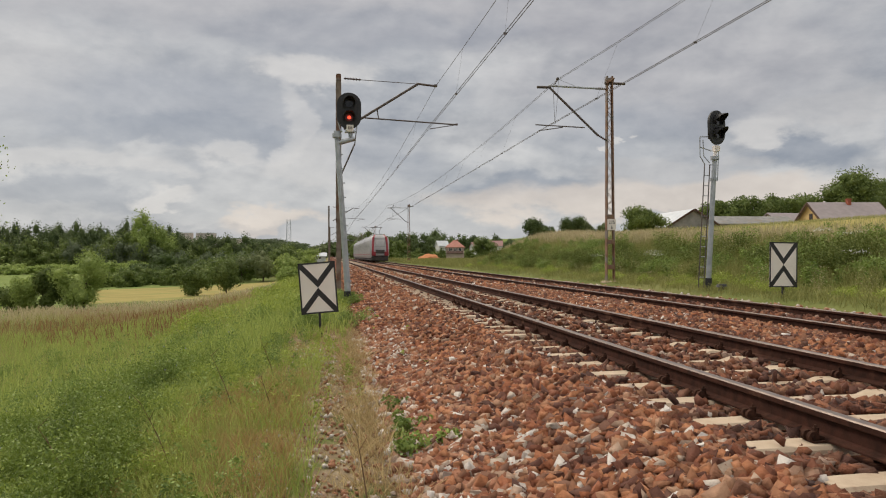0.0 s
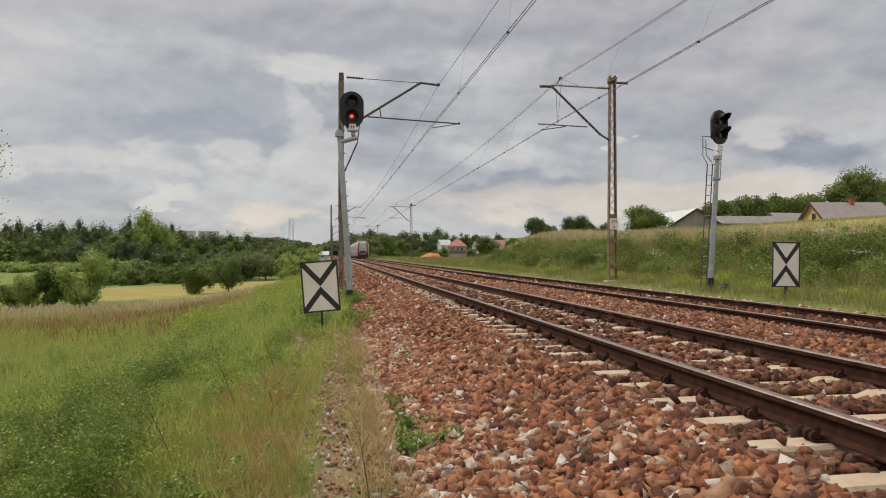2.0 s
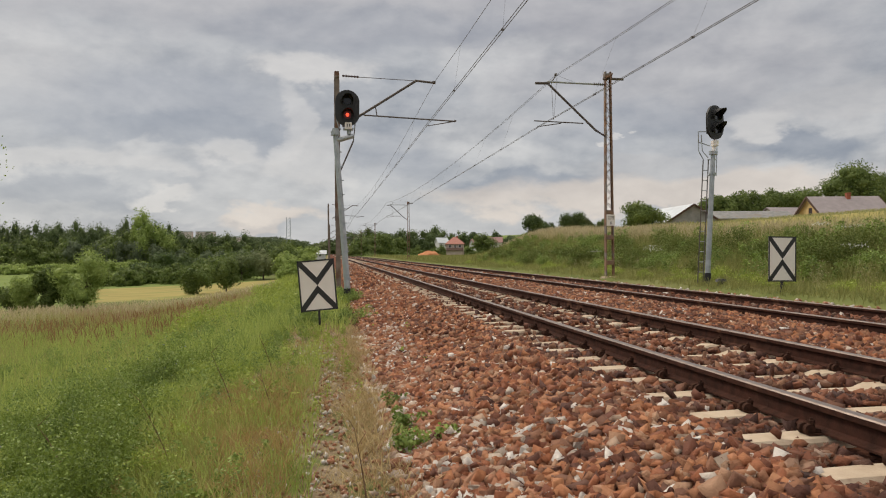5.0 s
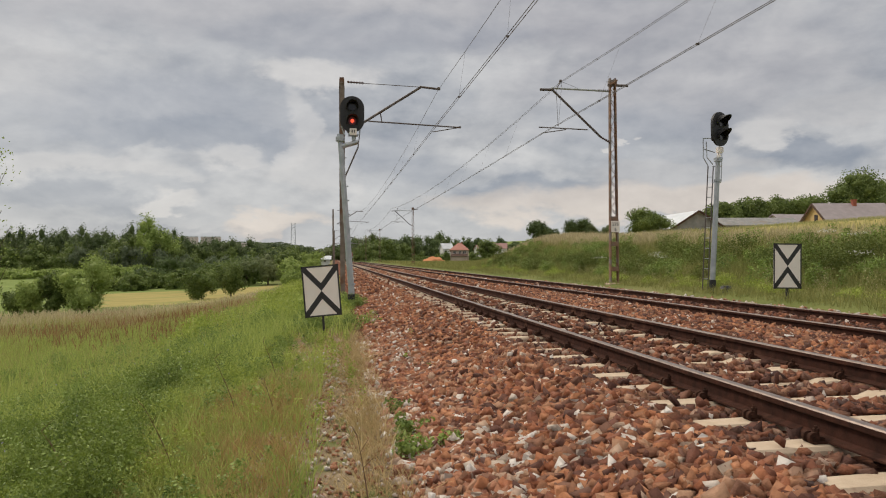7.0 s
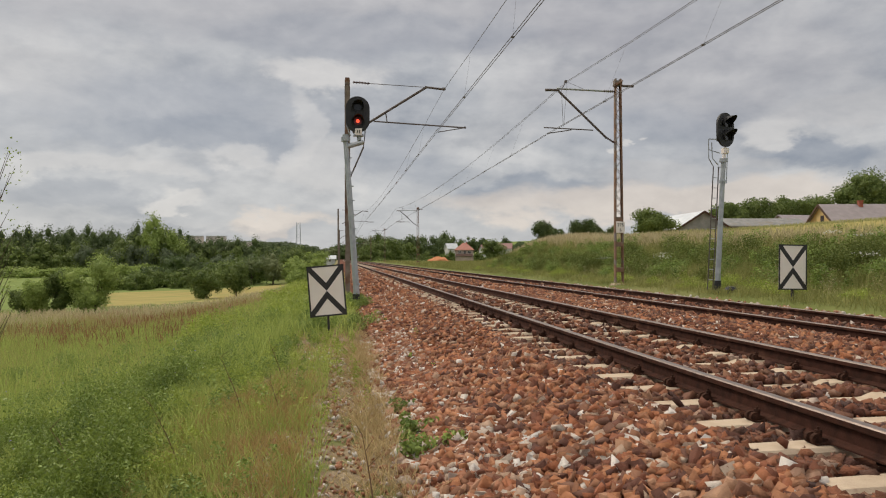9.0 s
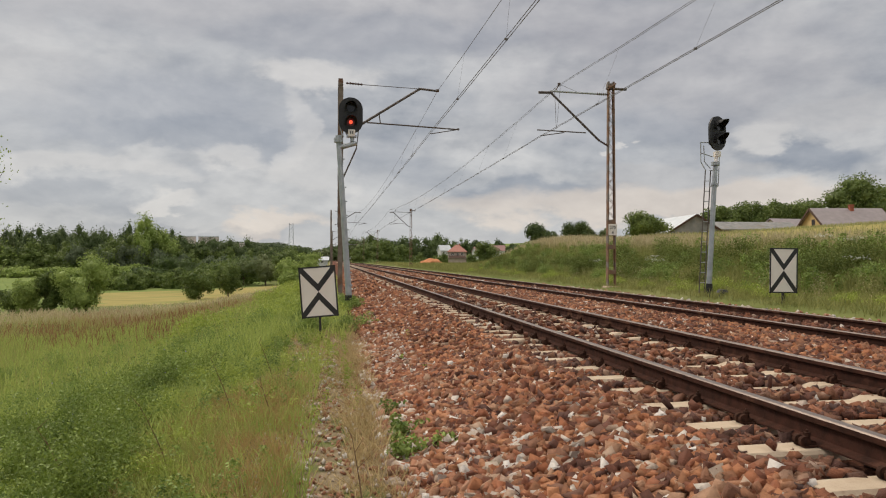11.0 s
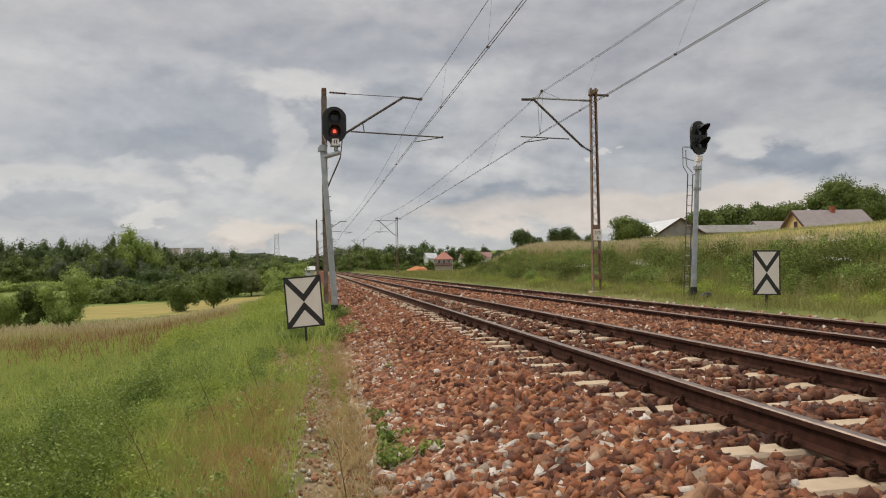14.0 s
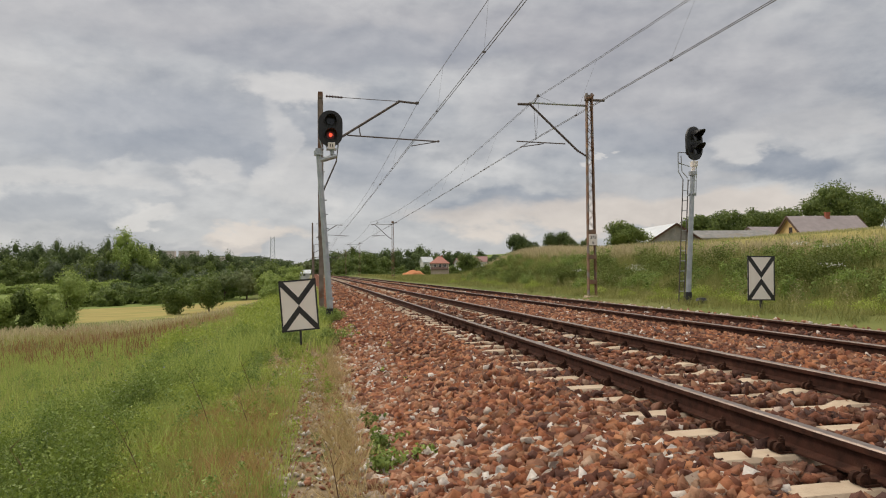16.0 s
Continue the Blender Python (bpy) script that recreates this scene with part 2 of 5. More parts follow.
M["sleeper"] = mat("weathered_concrete", (0.40, 0.315, 0.23), (0.54, 0.44, 0.335), scale=9, rough=0.92, bump=0.3, bump_scale=70, vary="object", island=0.35, third=(0.30, 0.20, 0.14), third_at=(0.58, 0.72), third_scale=5)
M["clip"] = mat("dark_rusty_iron", (0.03, 0.016, 0.012), (0.075, 0.036, 0.024), scale=30, rough=0.9, bump=0.3)
M["galv"] = mat("galvanised_steel", (0.34, 0.37, 0.40), (0.46, 0.49, 0.52), scale=6, rough=0.5, metal=0.35, bump=0.05, third=(0.30, 0.30, 0.30), third_at=(0.6, 0.75), third_scale=3)
M["black"] = mat("matt_black_paint", (0.012, 0.012, 0.014), (0.026, 0.027, 0.03), scale=12, rough=0.6, bump=0.05)
M["hood"] = mat("black_lamp_hood", (0.006, 0.006, 0.007), (0.014, 0.014, 0.016), scale=12, rough=0.7)
M["lens_red"] = mat("lit_red_lens", (0.05, 0.006, 0.005), (0.08, 0.008, 0.006), rough=0.3, emit=((1.0, 0.03, 0.015), 0.03))
M["lens_core"] = mat("lit_red_lamp_core", (0.8, 0.1, 0.05), (0.9, 0.12, 0.06), rough=0.2, emit=((1.0, 0.085, 0.035), 1.3))
M["lens_dark"] = mat("dark_lens_glass", (0.012, 0.012, 0.014), (0.02, 0.02, 0.022), rough=0.12)
M["white"] = mat("white_sign_enamel", (0.80, 0.735, 0.68), (0.86, 0.80, 0.75), scale=3, rough=0.45, third=(0.60, 0.55, 0.5), third_at=(0.62, 0.85), third_scale=4)
M["sign_black"] = mat("black_sign_paint", (0.018, 0.017, 0.019), (0.032, 0.03, 0.032), scale=9, rough=0.55)
M["rust_mast"] = mat("rusted_painted_steel", (0.14, 0.075, 0.045), (0.27, 0.16, 0.10), scale=5, rough=0.85, bump=0.25, third=(0.20, 0.17, 0.15), third_at=(0.5, 0.62), third_scale=2.2)
M["mast_grey"] = mat("weathered_mast", (0.15, 0.12, 0.10), (0.24, 0.20, 0.17), scale=4, rough=0.9, bump=0.2, third=(0.16, 0.09, 0.06), third_at=(0.55, 0.7), third_scale=1.8)
M["arm"] = mat("dull_steel_tube", (0.085, 0.07, 0.065), (0.15, 0.125, 0.115), scale=7, rough=0.7, metal=0.2)
M["wire"] = mat("oxidised_copper_wire", (0.13, 0.12, 0.12), (0.19, 0.175, 0.175), scale=7, rough=0.6, metal=0.3)
M["insul"] = mat("brown_glazed_insulator", (0.05, 0.025, 0.02), (0.08, 0.04, 0.03), rough=0.25)
M["grass"] = mat("fresh_grass", (0.20, 0.275, 0.06), (0.52, 0.57, 0.17), scale=1.3, rough=0.75, vary="island", island=0.55, leaf=0.35, spec=0.2)
M["grass_dry"] = mat("dry_grass", (0.32, 0.235, 0.11), (0.58, 0.455, 0.24), scale=2, rough=0.85, vary="island", island=0.6, leaf=0.3, spec=0.2)
M["grass_mid"] = mat("yellowing_grass", (0.24, 0.255, 0.075), (0.46, 0.42, 0.17), scale=0.6, rough=0.8, vary="island", island=0.5, leaf=0.35, spec=0.2)
M["grass_red"] = mat("reddish_grass_heads", (0.33, 0.205, 0.13), (0.48, 0.35, 0.215), scale=0.5, rough=0.85, vary="island", island=0.5, leaf=0.3, spec=0.2)
M["grass_tan"] = mat("orange_tan_dry_grass", (0.30, 0.20, 0.075), (0.50, 0.38, 0.16), scale=2.5, rough=0.85, vary="island", island=0.5, leaf=0.3, spec=0.2, third=(0.30, 0.32, 0.09), third_at=(0.5, 0.62), third_scale=1.4)
M["grass_dock"] = mat("rusty_seed_stalks", (0.20, 0.10, 0.05), (0.36, 0.21, 0.11), scale=1.5, rough=0.9, vary="island", island=0.6, leaf=0.2, spec=0.2)
M["weed_dark"] = mat("deep_green_weed_leaves", (0.06, 0.105, 0.018), (0.27, 0.345, 0.062), scale=1.6, rough=0.6, vary="island", island=0.5, leaf=0.22, spec=0.3)
M["grass_field"] = mat("pale_green_crop", (0.25, 0.27, 0.10), (0.43, 0.41, 0.19), scale=0.3, rough=0.85, vary="island", island=0.4, leaf=0.3, spec=0.2)
M["grass_straw"] = mat("pale_straw_grass", (0.40, 0.34, 0.20), (0.58, 0.50, 0.31), scale=0.8, rough=0.85, vary="island", island=0.5, leaf=0.35, spec=0.2)
M["weed"] = mat("weed_leaves", (0.06, 0.11, 0.022), (0.35, 0.45, 0.105), scale=2.2, rough=0.6, vary="island", island=0.5, leaf=0.2, spec=0.3)
M["weed_light"] = mat("pale_green_weed_leaves", (0.18, 0.25, 0.035), (0.46, 0.52, 0.11), scale=2, rough=0.6, vary="island", island=0.5, leaf=0.25, spec=0.3)
M["grass_bank"] = mat("olive_bank_grass", (0.15, 0.17, 0.045), (0.39, 0.375, 0.14), scale=0.5, rough=0.8, vary="island", island=0.5, leaf=0.25, spec=0.2)
M["scrub"] = mat("dark_scrub_leaves", (0.06, 0.09, 0.02), (0.22, 0.25, 0.065), scale=1.2, rough=0.7, vary="island", island=0.5, leaf=0.2, spec=0.2)
M["stem"] = mat("brown_dead_stem", (0.12, 0.075, 0.045), (0.2, 0.13, 0.08), scale=20, rough=0.9)
M["flower"] = mat("white_umbel_flowers", (0.66, 0.66, 0.60), (0.76, 0.76, 0.70), rough=0.9, leaf=0.3)
M["flower_blue"] = mat("violet_flowers", (0.28, 0.26, 0.55), (0.40, 0.36, 0.66), rough=0.9, leaf=0.3)
M["leaf_dark"] = mat("dark_tree_foliage", (0.056, 0.086, 0.034), (0.14, 0.185, 0.068), scale=0.10, rough=0.7, vary="island", island=0.5, leaf=0.25, spec=0.2, third=(0.18, 0.21, 0.095), third_at=(0.54, 0.68), third_scale=0.045)
M["leaf_mid"] = mat("green_tree_foliage", (0.066, 0.105, 0.025), (0.21, 0.265, 0.072), scale=0.5, rough=0.65, vary="island", island=0.55, leaf=0.3, spec=0.25)
M["leaf_light"] = mat("light_shrub_foliage", (0.15, 0.22, 0.05), (0.40, 0.48, 0.14), scale=0.8, rough=0.65, vary="island", island=0.55, leaf=0.35, spec=0.25)
# willow leaves' own grey-green; also painted haze on the skyline woods
M["leaf_grey"] = mat("grey_willow_and_haze_foliage", (0.10, 0.13, 0.075), (0.20, 0.24, 0.14), scale=0.3, rough=0.7, vary="island", island=0.5, leaf=0.3, spec=0.2)
M["bark"] = mat("tree_bark", (0.07, 0.055, 0.04), (0.14, 0.11, 0.08), scale=7, rough=0.95, bump=0.6)


# ---- mesh helpers ----
def cube(bm, sx, sy, sz, m=None):
    r = bmesh.ops.create_cube(bm, size=1, matrix=(m or Matrix()) @ Matrix.Diagonal((sx, sy, sz, 1)))
    return r["verts"]


def bar(bm, a, b, r1, r2=None, seg=10):
    """A round bar from a to b."""
    a, b = Vector(a), Vector(b)
    d = b - a
    m = Matrix.Translation((a + b) / 2) @ d.to_track_quat("Z", "Y").to_matrix().to_4x4()
    bmesh.ops.create_cone(bm, cap_ends=True, segments=seg, radius1=r1, radius2=r1 if r2 is None else r2, depth=d.length, matrix=m)


def flat_bar(bm, a, b, w, h):
    """A square bar from a to b, w across and h deep."""
    a, b = Vector(a), Vector(b)
    d = b - a
    cube(bm, w, h, d.length, Matrix.Translation((a + b) / 2) @ d.to_track_quat("Z", "Y").to_matrix().to_4x4())


def loft(bm, sections):
    """Skin through rings of equal count, with end caps."""
    rings = [[bm.verts.new(p) for p in s] for s in sections]
    n = len(rings[0])
    for a, b in zip(rings, rings[1:]):
        for i in range(n):
            bm.faces.new((a[i], a[(i + 1) % n], b[(i + 1) % n], b[i]))
    bm.faces.new(rings[0][::-1])
    bm.faces.new(rings[-1])
    bmesh.ops.recalc_face_normals(bm, faces=bm.faces[:])


def bevel(bm, w, seg=1):
    bmesh.ops.bevel(bm, geom=bm.edges[:], offset=w, segments=seg, affect="EDGES", clamp_overlap=True)


def part(name, bm, material, parent=None, label="", smooth=False):
    me = bpy.data.meshes.new(name)
    bm.to_mesh(me)
    bm.free()
    if smooth:
        me.shade_smooth()
        me.set_sharp_from_angle(angle=radians(38))
    for one in (material if isinstance(material, (list, tuple)) else [material]):
        me.materials.append(one)
    ob = new(name, me)
    ob.parent = parent
    if label:
        ob["label"] = label
    return ob


def soup(name, verts, faces, material, parent=None, normals_smooth=False):
    """A mesh from arrays: verts (n, 3), faces (m, k)."""
    me = bpy.data.meshes.new(name)
    verts, faces = np.asarray(verts, np.float32), np.asarray(faces, np.int32)
    k = faces.shape[1]
    me.vertices.add(len(verts))
    me.vertices.foreach_set("co", verts.ravel())
    me.loops.add(faces.size)
    me.loops.foreach_set("vertex_index", faces.ravel())
    me.polygons.add(len(faces))
    me.polygons.foreach_set("loop_start", np.arange(0, faces.size, k, dtype=np.int32))
    me.update(calc_edges=True)
    me.materials.append(material)
    ob = new(name, me)
    ob.parent = parent
    return ob


def thing(name, label, category, m=None, group="", kind=""):
    ob = new(name)
    ob.empty_display_size = 0.2
    if m is not None:
        ob.matrix_basis = m
    return tagged(ob, label, category, group, kind)


def B():
    return bmesh.new()


# ---- the lie of the land ----
T1, T2, Z2 = 3.456, 7.45, -0.07      # track centres; the second track lies a little lower


def ramp(v, *stops):
    xs, zs = zip(*stops)
    return np.interp(v, xs, zs)


def sstep(v, a, b):
    t = np.clip((np.asarray(v, float) - a) / (b - a), 0, 1)
    return t * t * (3 - 2 * t)


def land(x, y):
    """Ground height; the railway bed is level along y."""
    x, y = np.asarray(x, float), np.asarray(y, float)
    bed = ramp(x, (-0.6, -0.60), (0.1, -0.60), (0.55, -0.58), (1.95, -0.214), (4.9, -0.205), (5.4, -0.175), (6.1, -0.195), (6.55, -0.25), (8.9, -0.27), (9.7, -0.36), (10.3, -0.16), (12.2, -0.02))
    # left: bank down to the meadow, then the valley
    near = ramp(x, (-60, -2.9), (-18, -2.65), (-9, -2.3), (-4, -1.5), (-2, -0.92), (-0.6, -0.60))
    valley = ramp(x, (-900, 14), (-500, -3), (-220, -7.5), (-60, -6.0), (-25, -5.0), (-9, -4.2), (-3, -1.6), (-0.6, -0.60))
    left = near + (valley - near) * sstep(y, 34, 150)
    # right: the cutting's bank and the field above it
    crest = 1.15 + 0.35 * sstep(y, 18, 40) + 0.5 * sstep(y, 40, 56)
    up = ramp(x, (12.2, 0), (17.0, 1), (1e4, 1))
    up = up * up * (3 - 2 * up)
    back = np.clip(x - 17, 0, 130) * 0.068 * (1 - 0.85 * sstep(y, 100, 180))
    keep = 1 - sstep(y, 52, 78) * (1 - sstep(x / np.maximum(y, 1), 0.24, 0.40))
    right = -0.02 + (crest * up + back) * keep - 2.2 * sstep(y, 90, 240) * sstep(x, 13, 30) * (1 - sstep(x / np.maximum(y, 1), 0.26, 0.34))
    z = np.where(x < -0.6, left, np.where(x > 12.2, right, bed))
    # far hills
    hill_r = 30 * sstep(y, 420, 1150) * sstep(x, 20, 330)
    hill_l = 27 * sstep(y, 600, 1500) * (1 - sstep(x, -150, 40)) + 14 * sstep(y, 1000, 2000)
    return z + hill_r * (x > 12) + np.where(np.abs(x - 5) < 14, 0, hill_l * sstep(np.abs(x - 5), 14, 80))


# ---- ground ----
def ground_sheet():
    xs = np.concatenate([[-2600, -1800, -1200, -800, -500, -350], np.arange(-260, -60, 20), np.arange(-60, -16, 4), np.arange(-16, -0.8, 0.6), np.arange(-0.6, 12.3, 0.15),
                         np.arange(12.6, 20, 0.5), np.arange(20, 44, 3), np.arange(44, 150, 10), [170, 220, 300, 420, 600, 900, 1400, 2600]])
    ys = np.concatenate([[-2500, -900, -300, -100, -40, -20, -10, -5, -2], np.arange(-1, 14, 0.35), np.arange(14, 46, 1.0), np.arange(46, 120, 3.0), np.arange(120, 300, 12),
                         np.arange(300, 700, 40), np.arange(700, 1500, 100), [1500, 1800, 2200, 2700, 3300]])
    X, Y = np.meshgrid(xs, ys)
    Z = land(X, Y)
    rough = 0.05 * np.sin(X * 1.7 + 0.6 * np.sin(Y * 0.9)) * np.sin(Y * 1.3 + 1.1) + 0.03 * np.sin(X * 4.1 + Y * 3.3)
    Z = Z + rough * (((X < -0.7) & (X > -60)) | ((X > 10.4) & (X < 60))) * (np.abs(Y) < 120)
    nx, ny = len(xs), len(ys)
    idx = np.arange(nx * ny).reshape(ny, nx)
    faces = np.stack([idx[:-1, :-1], idx[:-1, 1:], idx[1:, 1:], idx[1:, :-1]], -1).reshape(-1, 4)
    ob = soup("ground", np.stack([X, Y, Z], -1).reshape(-1, 3), faces, M["ground"])
    me = ob.data
    cx, cy = (X[:-1, :-1] + X[1:, 1:]) / 2, (Y[:-1, :-1] + Y[1:, 1:]) / 2
    kind = np.zeros(cx.shape, np.int32)
    wob = 0.22 * np.sin(cy * 1.9) + 0.15 * np.sin(cy * 4.7 + cx * 3)
    kind[(cx > 0.45) & (cx < 9.9)] = 1
    kind[(cx > -0.62 + wob) & (cx <= 0.45)] = 2
    kind[(cx < -9.5) & (cy > 62) & (cy < 150) & (cx > -0.31 * cy)] = 3      # ripening crop in the valley
    kind[(cx < -14) & (cy > 62) & (cy < 330) & ((cx <= -0.31 * cy) | (cy >= 150))] = 4   # green fields beside and behind it
    kind[(cx > 18) & (cy > 20) & (cy < 230) & (cx > 0.3 * cy)] = 3
    kind[(cx > 60) & (cy > 380)] = 4
    for key in ("ballast", "dirt", "crop", "field"):
        me.materials.append(M[key])
    me.polygons.foreach_set("material_index", kind.ravel())
    me.shade_smooth()
    return tagged(ob, "grassy ground sloping from railway bed to valley", "ground", kind="structure")


M["crop"] = mat("ripening_crop", (0.25, 0.215, 0.075), (0.34, 0.285, 0.105), scale=0.25, rough=1, bump=0.5, bump_scale=5, third=(0.21, 0.22, 0.07), third_at=(0.5, 0.7), third_scale=0.06)
M["field"] = mat("green_field", (0.135, 0.185, 0.05), (0.19, 0.235, 0.07), scale=0.1, rough=1, bump=0.4, bump_scale=4)
ground_sheet()


# ---- masts, wires, signals, boards ----
def lattice_mast(name, x, y, turn, mats, h_top, foot, label):
    """Two channels joined by lacing, tapering upwards."""
    z0 = float(foot)
    H = h_top - z0
    root = thing(name, label, "mast", pose(x, y, z0, 0, 0, turn), group="overhead line masts")
    for s in (-1, 1):
        bm = B()
        prof = [(0.0, -0.08), (0.05, -0.08), (0.05, -0.066), (0.012, -0.066), (0.012, 0.066), (0.05, 0.066), (0.05, 0.08), (0.0, 0.08)]
        loft(bm, [[(s * (off - px), py, z) for px, py in prof] for off, z in ((0.177, -0.25), (0.122, H))])
        part("channel_post", bm, mats, root)
    n = 19
    for k in range(n):
        za, zb = 2.6 + (H - 2.9) * k / n, 2.6 + (H - 2.9) * (k + 1) / n
        s = 1 if k % 2 else -1
        wa, wb = 0.15 - 0.055 * za / H, 0.15 - 0.055 * zb / H
        bm = B()
        flat_bar(bm, (-s * wa, -0.08, za), (s * wb, -0.08, zb), 0.035, 0.01)
        flat_bar(bm, (-s * wa, 0.08, za), (s * wb, 0.08, zb), 0.035, 0.01)
        part("lacing", bm, mats, root)
    for zc in (0.55, 1.5, 2.45, H - 0.15):
        bm = B()
        cube(bm, 0.30, 0.18, 0.16, pose(0, 0, zc))
        bevel(bm, 0.006)
        part("batten_plate", bm, mats, root)
    bm = B()
    cube(bm, 0.55, 0.5, 0.5, pose(0, 0, -0.22))
    bevel(bm, 0.03)
    part("footing", bm, M["sleeper"], root, "weathered concrete footing")
    return root


def insulator(bm, a, b, r=0.055, n=6):
    a, b = Vector(a), Vector(b)
    bar(bm, a, b, r * 0.45, seg=8)
    for k in range(n):
        p = a.lerp(b, (k + 0.3) / n)
        q = a.lerp(b, (k + 0.75) / n)
        bar(bm, p, q, r, r * 0.55, seg=10)


def cantilever(parent, pts):
    """Bracket that carries the wires, in the mast's own space turned back to the track."""
    for name, material, a, b, r in pts:
        bm = B()
        if name == "insulator":
            insulator(bm, a, b)
        elif name == "clamp":
            cube(bm, r * 2, r * 2.4, r * 2, Matrix.Translation(a))
            bevel(bm, r * 0.3)
        else:
            bar(bm, a, b, r, seg=8)
        part(name, bm, M[material], parent)


def mast_pair(y, zl, zr, full=True):
    """The left and right mast at one place along the line."""
    xl, xr = 0.36 - 0.3 * (80 < y < 110), 10.48
    left = lattice_mast("overhead_line_mast", xl, y, 90, M["mast_grey"], 7.3, zl, "brown weathered steel overhead line mast with bracket arm")
    right = lattice_mast("overhead_line_mast", xr, y, 0, M["rust_mast"], 7.6, zr, "rusty lattice steel overhead line mast with bracket arm")

    def in_left(p):
        return (p[1], -(p[0] - xl), p[2] - zl)

    def in_right(p):
        return (p[0] - xr, p[1], p[2] - zr)

    L = [("tie_rod", "arm", (0.55, 0, 7.16), (3.2, 0, 7.06), 0.012), ("insulator", "insul", (0.55, 0, 7.17), (1.15, 0, 7.14), 0),
         ("bracket_tube", "arm", (0.55, 0, 5.36), (3.2, 0, 7.06), 0.045), ("bracket_tip", "arm", (3.15, 0, 7.07), (3.9, 0, 7.0), 0.04),
         ("insulator", "insul", (0.55, 0, 5.36), (1.05, 0, 5.68), 0),
         ("registration_tube", "arm", (1.3, 0, 5.78), (4.66, 0, 5.62), 0.026), ("hanger", "arm", (1.72, 0, 6.15), (1.78, 0, 5.76), 0.02),
         ("steady_arm", "arm", (4.6, 0, 5.62), (3.62, 0, 5.44), 0.016), ("clamp", "arm", (3.85, 0, 7.02), None, 0.05), ("clamp", "arm", (4.62, 0, 5.63), None, 0.035)]
    cantilever(left, [(n, m, in_left(a), in_left(b) if b else None, r) for n, m, a, b, r in L])
    R = [("top_tube", "galv", (10.3, 0, 7.12), (8.1, 0, 7.17), 0.04), ("bracket_tip", "arm", (8.2, 0, 7.11), (7.66, 0, 7.1), 0.05), ("insulator", "insul", (10.38, 0, 7.12), (9.9, 0, 7.13), 0),
         ("bracket_tube", "arm", (8.16, 0, 7.08), (10.02, 0, 5.36), 0.045), ("insulator", "insul", (10.0, 0, 5.38), (10.38, 0, 5.16), 0),
         ("registration_tube", "arm", (7.6, 0, 5.7), (9.5, 0, 5.64), 0.022), ("steady_arm", "arm", (7.72, 0, 5.48), (8.65, 0, 5.63), 0.018),
         ("outrigger", "arm", (10.3, 0, 7.34), (11.1, 0, 7.34), 0.05), ("cap_bracket", "rust_mast", (10.32, -0.1, 7.3), (10.64, -0.1, 7.52), 0.03),
         ("jumper_wire", "wire", (8.28, 0, 7.2), (8.34, 0, 5.75), 0.008), ("jumper_wire", "wire", (8.5, 0, 7.42), (8.36, 0, 5.75), 0.006), ("jumper_wire", "wire", (8.5, 0, 7.42), (9.2, 0, 7.16), 0.006),
         ("clamp", "arm", (8.45, 0, 7.44), None, 0.045), ("hanger", "arm", (8.45, 0, 7.42), (8.3, 0, 7.15), 0.018)]
    cantilever(right, [(n, m, in_right(a), in_right(b) if b else None, r) for n, m, a, b, r in R])
    if full:
        bm = B()
        cube(bm, 0.34, 0.012, 0.42, pose(0.03, -0.105, 2.0 - zr))
        bevel(bm, 0.004)
        plate = part("number_plate", bm, M["white"], right, "white plate with black mast number")
        for body, dz, size in (("275", 0.03, 0.17), ("6", -0.16, 0.17)):
            txt = bpy.data.curves.new("mast_number", "FONT")
            txt.body, txt.size, txt.align_x, txt.extrude = body, size, "CENTER", 0.002
            txt.materials.append(M["sign_black"])
            ob = new("mast_number", txt)
            ob.parent = plate
            ob.matrix_basis = pose(0.03, -0.1135, 2.0 - zr + dz, 90)
        bm = B()
        for dx in (-0.02, 0.03):
            bar(bm, (dx, 0, 7.4 - zr), (dx * 3, 0, 7.62 - zr), 0.008, seg=6)
        part("spike", bm, M["arm"], right)
    return left, right


MAST_Y = [-43.0, 25.9, 94.8, 163.7, 232.6, 301.5]
for k, my in enumerate(MAST_Y):
    mast_pair(my, float(land(0.45, my)) if k != 2 else -0.6, float(land(10.48, my)), full=(k == 1))


